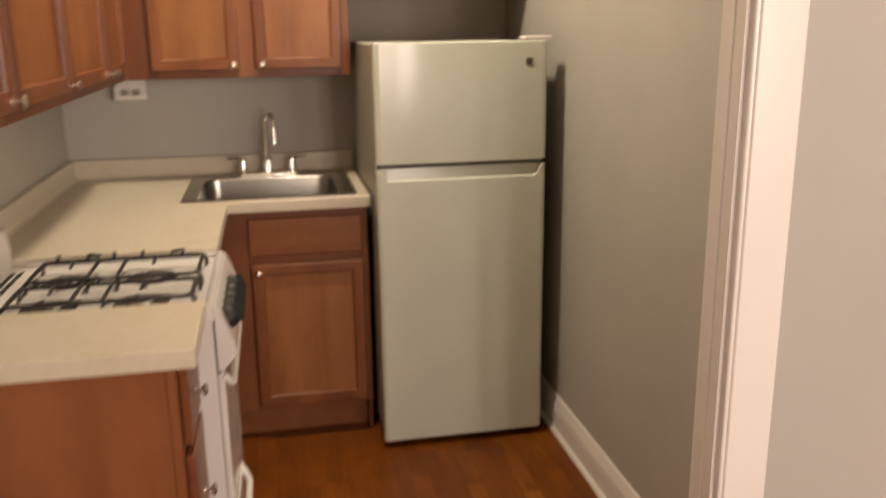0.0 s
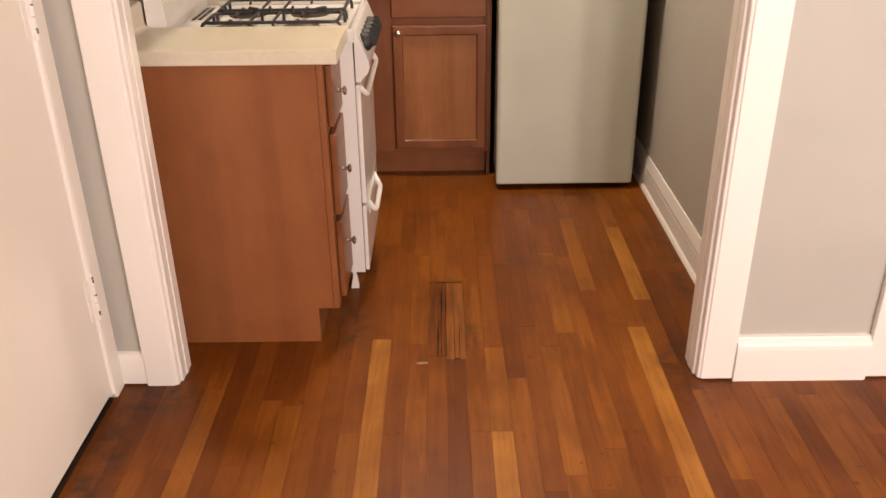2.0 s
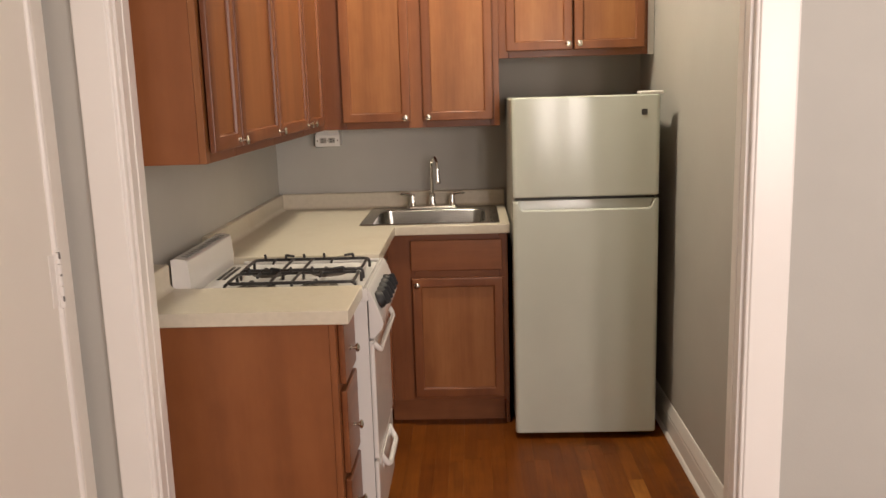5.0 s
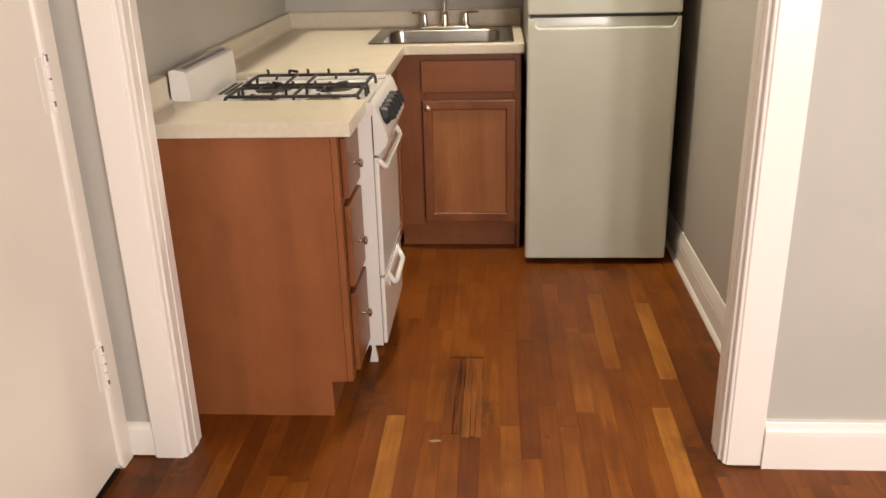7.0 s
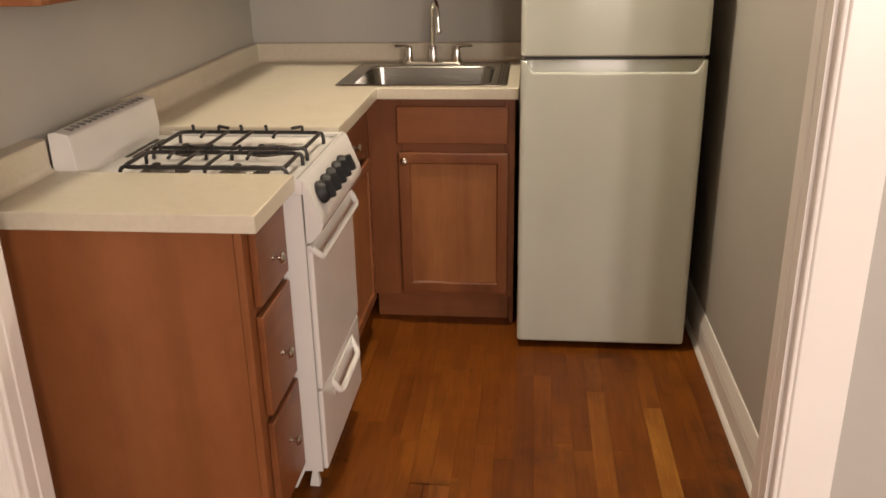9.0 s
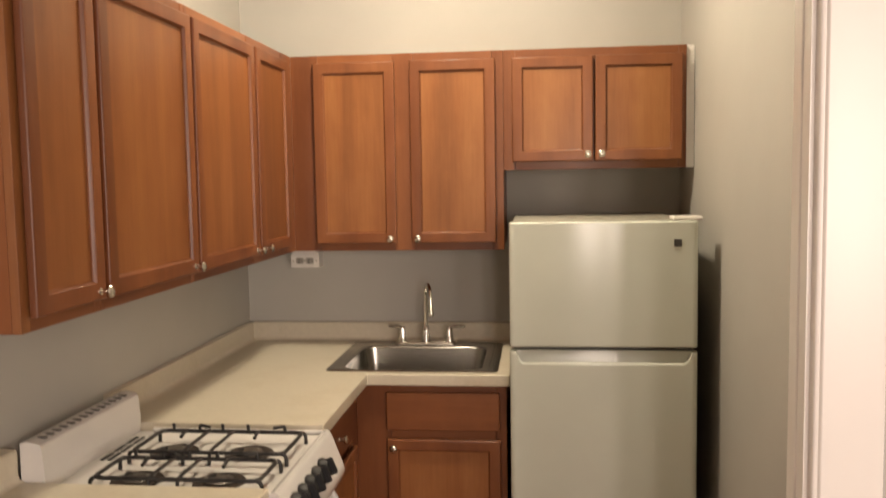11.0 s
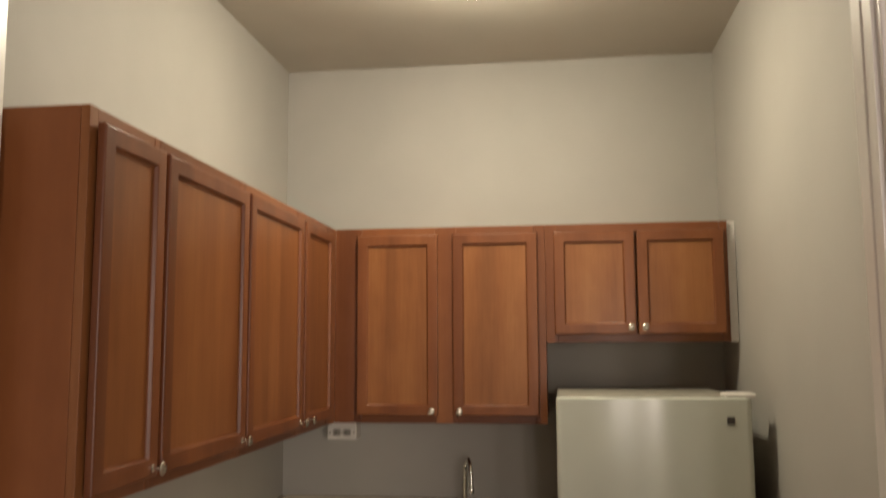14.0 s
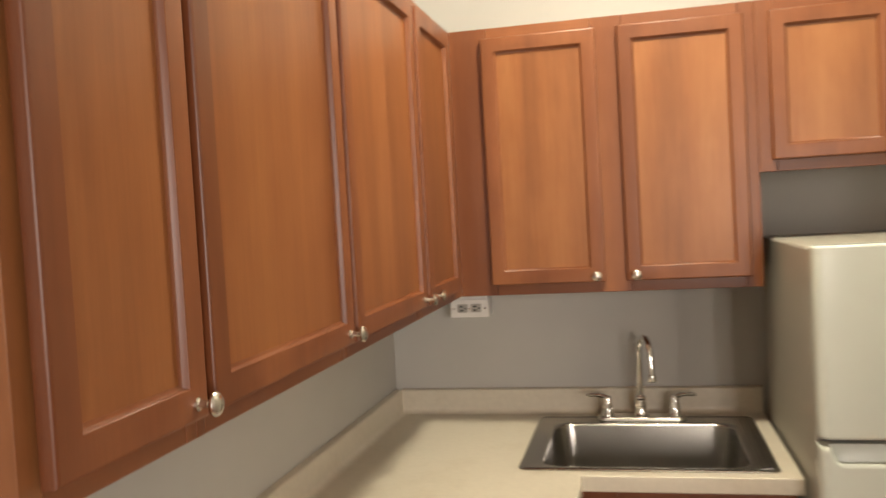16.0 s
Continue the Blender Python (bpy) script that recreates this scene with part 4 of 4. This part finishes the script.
for x in (0.226, 0.275, 0.324):
    part("screw", turned([(0.0035, 0.0), (0.0035, 0.001), (0.001, 0.0015)], look((x, -0.0936, 1.255), (x, 1, 1.255)), 10), M_NICKEL, o)


# ---- ceiling lamps ----
def ceiling_lamp(x, y, glass, label):
    lamp = thing("ceiling_lamp", (x, y, CEIL), label, "ceiling lamp", "ceiling lamps")
    m = Matrix.Translation((x, y, CEIL)) @ Matrix.Diagonal((0.92, 0.92, 1, 1))
    part("rim", turned([(0.165, -0.0005), (0.176, -0.006), (0.178, -0.016), (0.172, -0.024), (0.160, -0.027), (0.157, -0.034), (0.150, -0.040), (0.132, -0.047), (0.126, -0.056), (0.120, -0.056), (0.118, -0.04), (0.110, -0.02)], m, 56, False, False), M_BRONZE, lamp, "stepped dark bronze rim")
    part("shade", turned([(0.1175, -0.046), (0.120, -0.062), (0.114, -0.084), (0.095, -0.105), (0.061, -0.119), (0.012, -0.124)], m, 40, True, True), glass, lamp, "glowing frosted glass bowl")
    return lamp


ceiling_lamp(0.912, -1.030, M_BOWL_K, "round bronze flush-mount ceiling lamp with lit frosted bowl")
# ---- floor ----
floor = solid("floor", box(-0.35, ROOM_E + 0.12, ROOM_S - 0.12, 0.12, -0.06, -0.006), M_DARK, "worn reddish oak strip floor with pale patched boards", "floor", kind="structure", smooth=False)
rng = random.Random(11)
wear = random.Random(5)
PITCH, X00 = 0.0572, 0.686
SPECIAL = {  # strip: boards (y of the far end, y of the near end, material)
    15: [(-1.187, -1.765, M_BOARD_LIGHT)], 14: [(-1.935, -2.95, M_BOARD_LIGHT)], 0: [(-1.994, -2.72, M_BOARD_LIGHT)], 12: [(-1.10, -1.70, M_BOARD_GOLD)],
    3: [(-1.628, -2.090, None)], 4: [(-1.630, -2.110, None)], 6: [(-2.044, -2.447, M_BOARD_GOLD), (-2.447, -2.95, M_BOARD_LIGHT)], 9: [(-2.044, -2.62, M_BOARD_GOLD)],
    10: [(-1.405, -1.968, M_BOARD_GOLD)], -1: [(-2.448, -3.0, M_BOARD_GOLD)], -4: [(-2.327, -2.9, M_BOARD_GOLD)], 21: [(-2.30, -2.95, M_BOARD_GOLD)], -8: [(-2.25, -2.85, M_BOARD_GOLD)]}


def board(bm, x0, x1, y0, y1):
    g, c, t = 0.0001, 0.0003, 0.0
    lo = [(x0 + g, y0 + g), (x1 - g, y0 + g), (x1 - g, y1 - g), (x0 + g, y1 - g)]
    hi = [(x0 + g + c, y0 + g + c), (x1 - g - c, y0 + g + c), (x1 - g - c, y1 - g - c), (x0 + g + c, y1 - g - c)]
    a = [bm.verts.new((*p, -0.006)) for p in lo]
    b = [bm.verts.new((*p, t - c)) for p in lo]
    d = [bm.verts.new((*p, t)) for p in hi]
    for p, q in ((a, b), (b, d)):
        for i in range(4):
            bm.faces.new((p[i], p[(i + 1) % 4], q[(i + 1) % 4], q[i]))
    bm.faces.new(d)


SPLIT = {  # strip: its material, and slivers: far left, near left, far right, near right (in strip widths), gap at the near and far end
    4: (M_BOARD_WORN, "split pale oak board with black cracks", [(0.005, 0.005, 0.42, 0.40, 0.002, 0.004), (0.425, 0.455, 0.72, 0.66, 0.010, 0.004), (0.722, 0.712, 0.995, 0.995, 0.002, 0.004)]),
    3: (M_BOARD, "splintered oak board with black cracks", [(0.005, 0.005, 0.55, 0.50, 0.002, 0.004), (0.570, 0.545, 0.70, 0.69, 0.004, 0.006), (0.735, 0.740, 0.96, 0.975, 0.002, 0.005)])}
rest = bmesh.new()
for k in range(-19, 49):
    x0, x1 = X00 + k * PITCH, X00 + (k + 1) * PITCH
    cuts, y = [], 0.0
    own = {a: (b, mat) for a, b, mat in SPECIAL.get(k, [])}
    if own:
        far = max(own)
        cuts = [0.0, far * rng.uniform(0.4, 0.7)] + [a for a, b, mat in SPECIAL[k]]
        y = SPECIAL[k][-1][1]
        cuts.append(y)
    else:
        y = -rng.uniform(0.1, 0.9)
        cuts = [0.0, y]
    while y > ROOM_S:
        y -= rng.uniform(0.35, 1.15)
        cuts.append(max(y, ROOM_S))
    for a, b in zip(cuts, cuts[1:]):
        if a - b < 0.002:
            continue
        mat = own[a][1] if a in own else M_BOARD
        if a in own and mat is None:      # the split board: slivers over a blackened bed
            bm = bmesh.new()
            for p, q, r0, r1, e0, e1 in SPLIT[k][2]:
                left, right, n = [], [], 9
                for i in range(n):
                    f = i / (n - 1)
                    y = (a - e1) * (1 - f) + (b + e0) * f
                    left.append((x0 + PITCH * (p * (1 - f) + q * f + wear.uniform(-0.014, 0.014)), y))
                    right.append((x0 + PITCH * (r0 * (1 - f) + r1 * f + wear.uniform(-0.014, 0.014)), y))
                lo = right + left[::-1]
                verts = [[bm.verts.new((u, w, z)) for u, w in lo] for z in (-0.0059, -0.0006)]
                for i in range(n - 1):
                    bm.faces.new((verts[1][i], verts[1][2 * n - 1 - i], verts[1][2 * n - 2 - i], verts[1][i + 1]))
                for i in range(2 * n):
                    bm.faces.new((verts[0][i], verts[0][(i + 1) % (2 * n)], verts[1][(i + 1) % (2 * n)], verts[1][i]))
            bmesh.ops.recalc_face_normals(bm, faces=bm.faces[:])
            part("split_board", bm, SPLIT[k][0], floor, SPLIT[k][1], smooth=False)
        elif a in own or (b < -0.45 and a > -3.3 and 0.05 < x0 < 2.16 and not (x1 < 0.57 and b > -2.0)):
            bm = bmesh.new()
            board(bm, x0, x1, b, a)
            part("floor_board", bm, mat, floor, smooth=False)
        else:
            board(rest, x0, x1, b, a)
stuff = part("floor_boards_beyond", rest, M_BOARD, floor, smooth=False)
tagged(stuff, kind="stuff")
chip = extruded([(0.824, -2.131), (0.836, -2.135), (0.856, -2.131), (0.859, -2.126), (0.846, -2.123), (0.829, -2.126)], "z", 0.0003, 0.0028)
solid("wood_chip", chip, M_BOARD_CHIP, "small pale splinter of wood lying on the floor", "wood chip", (0.848, -2.128, 0))
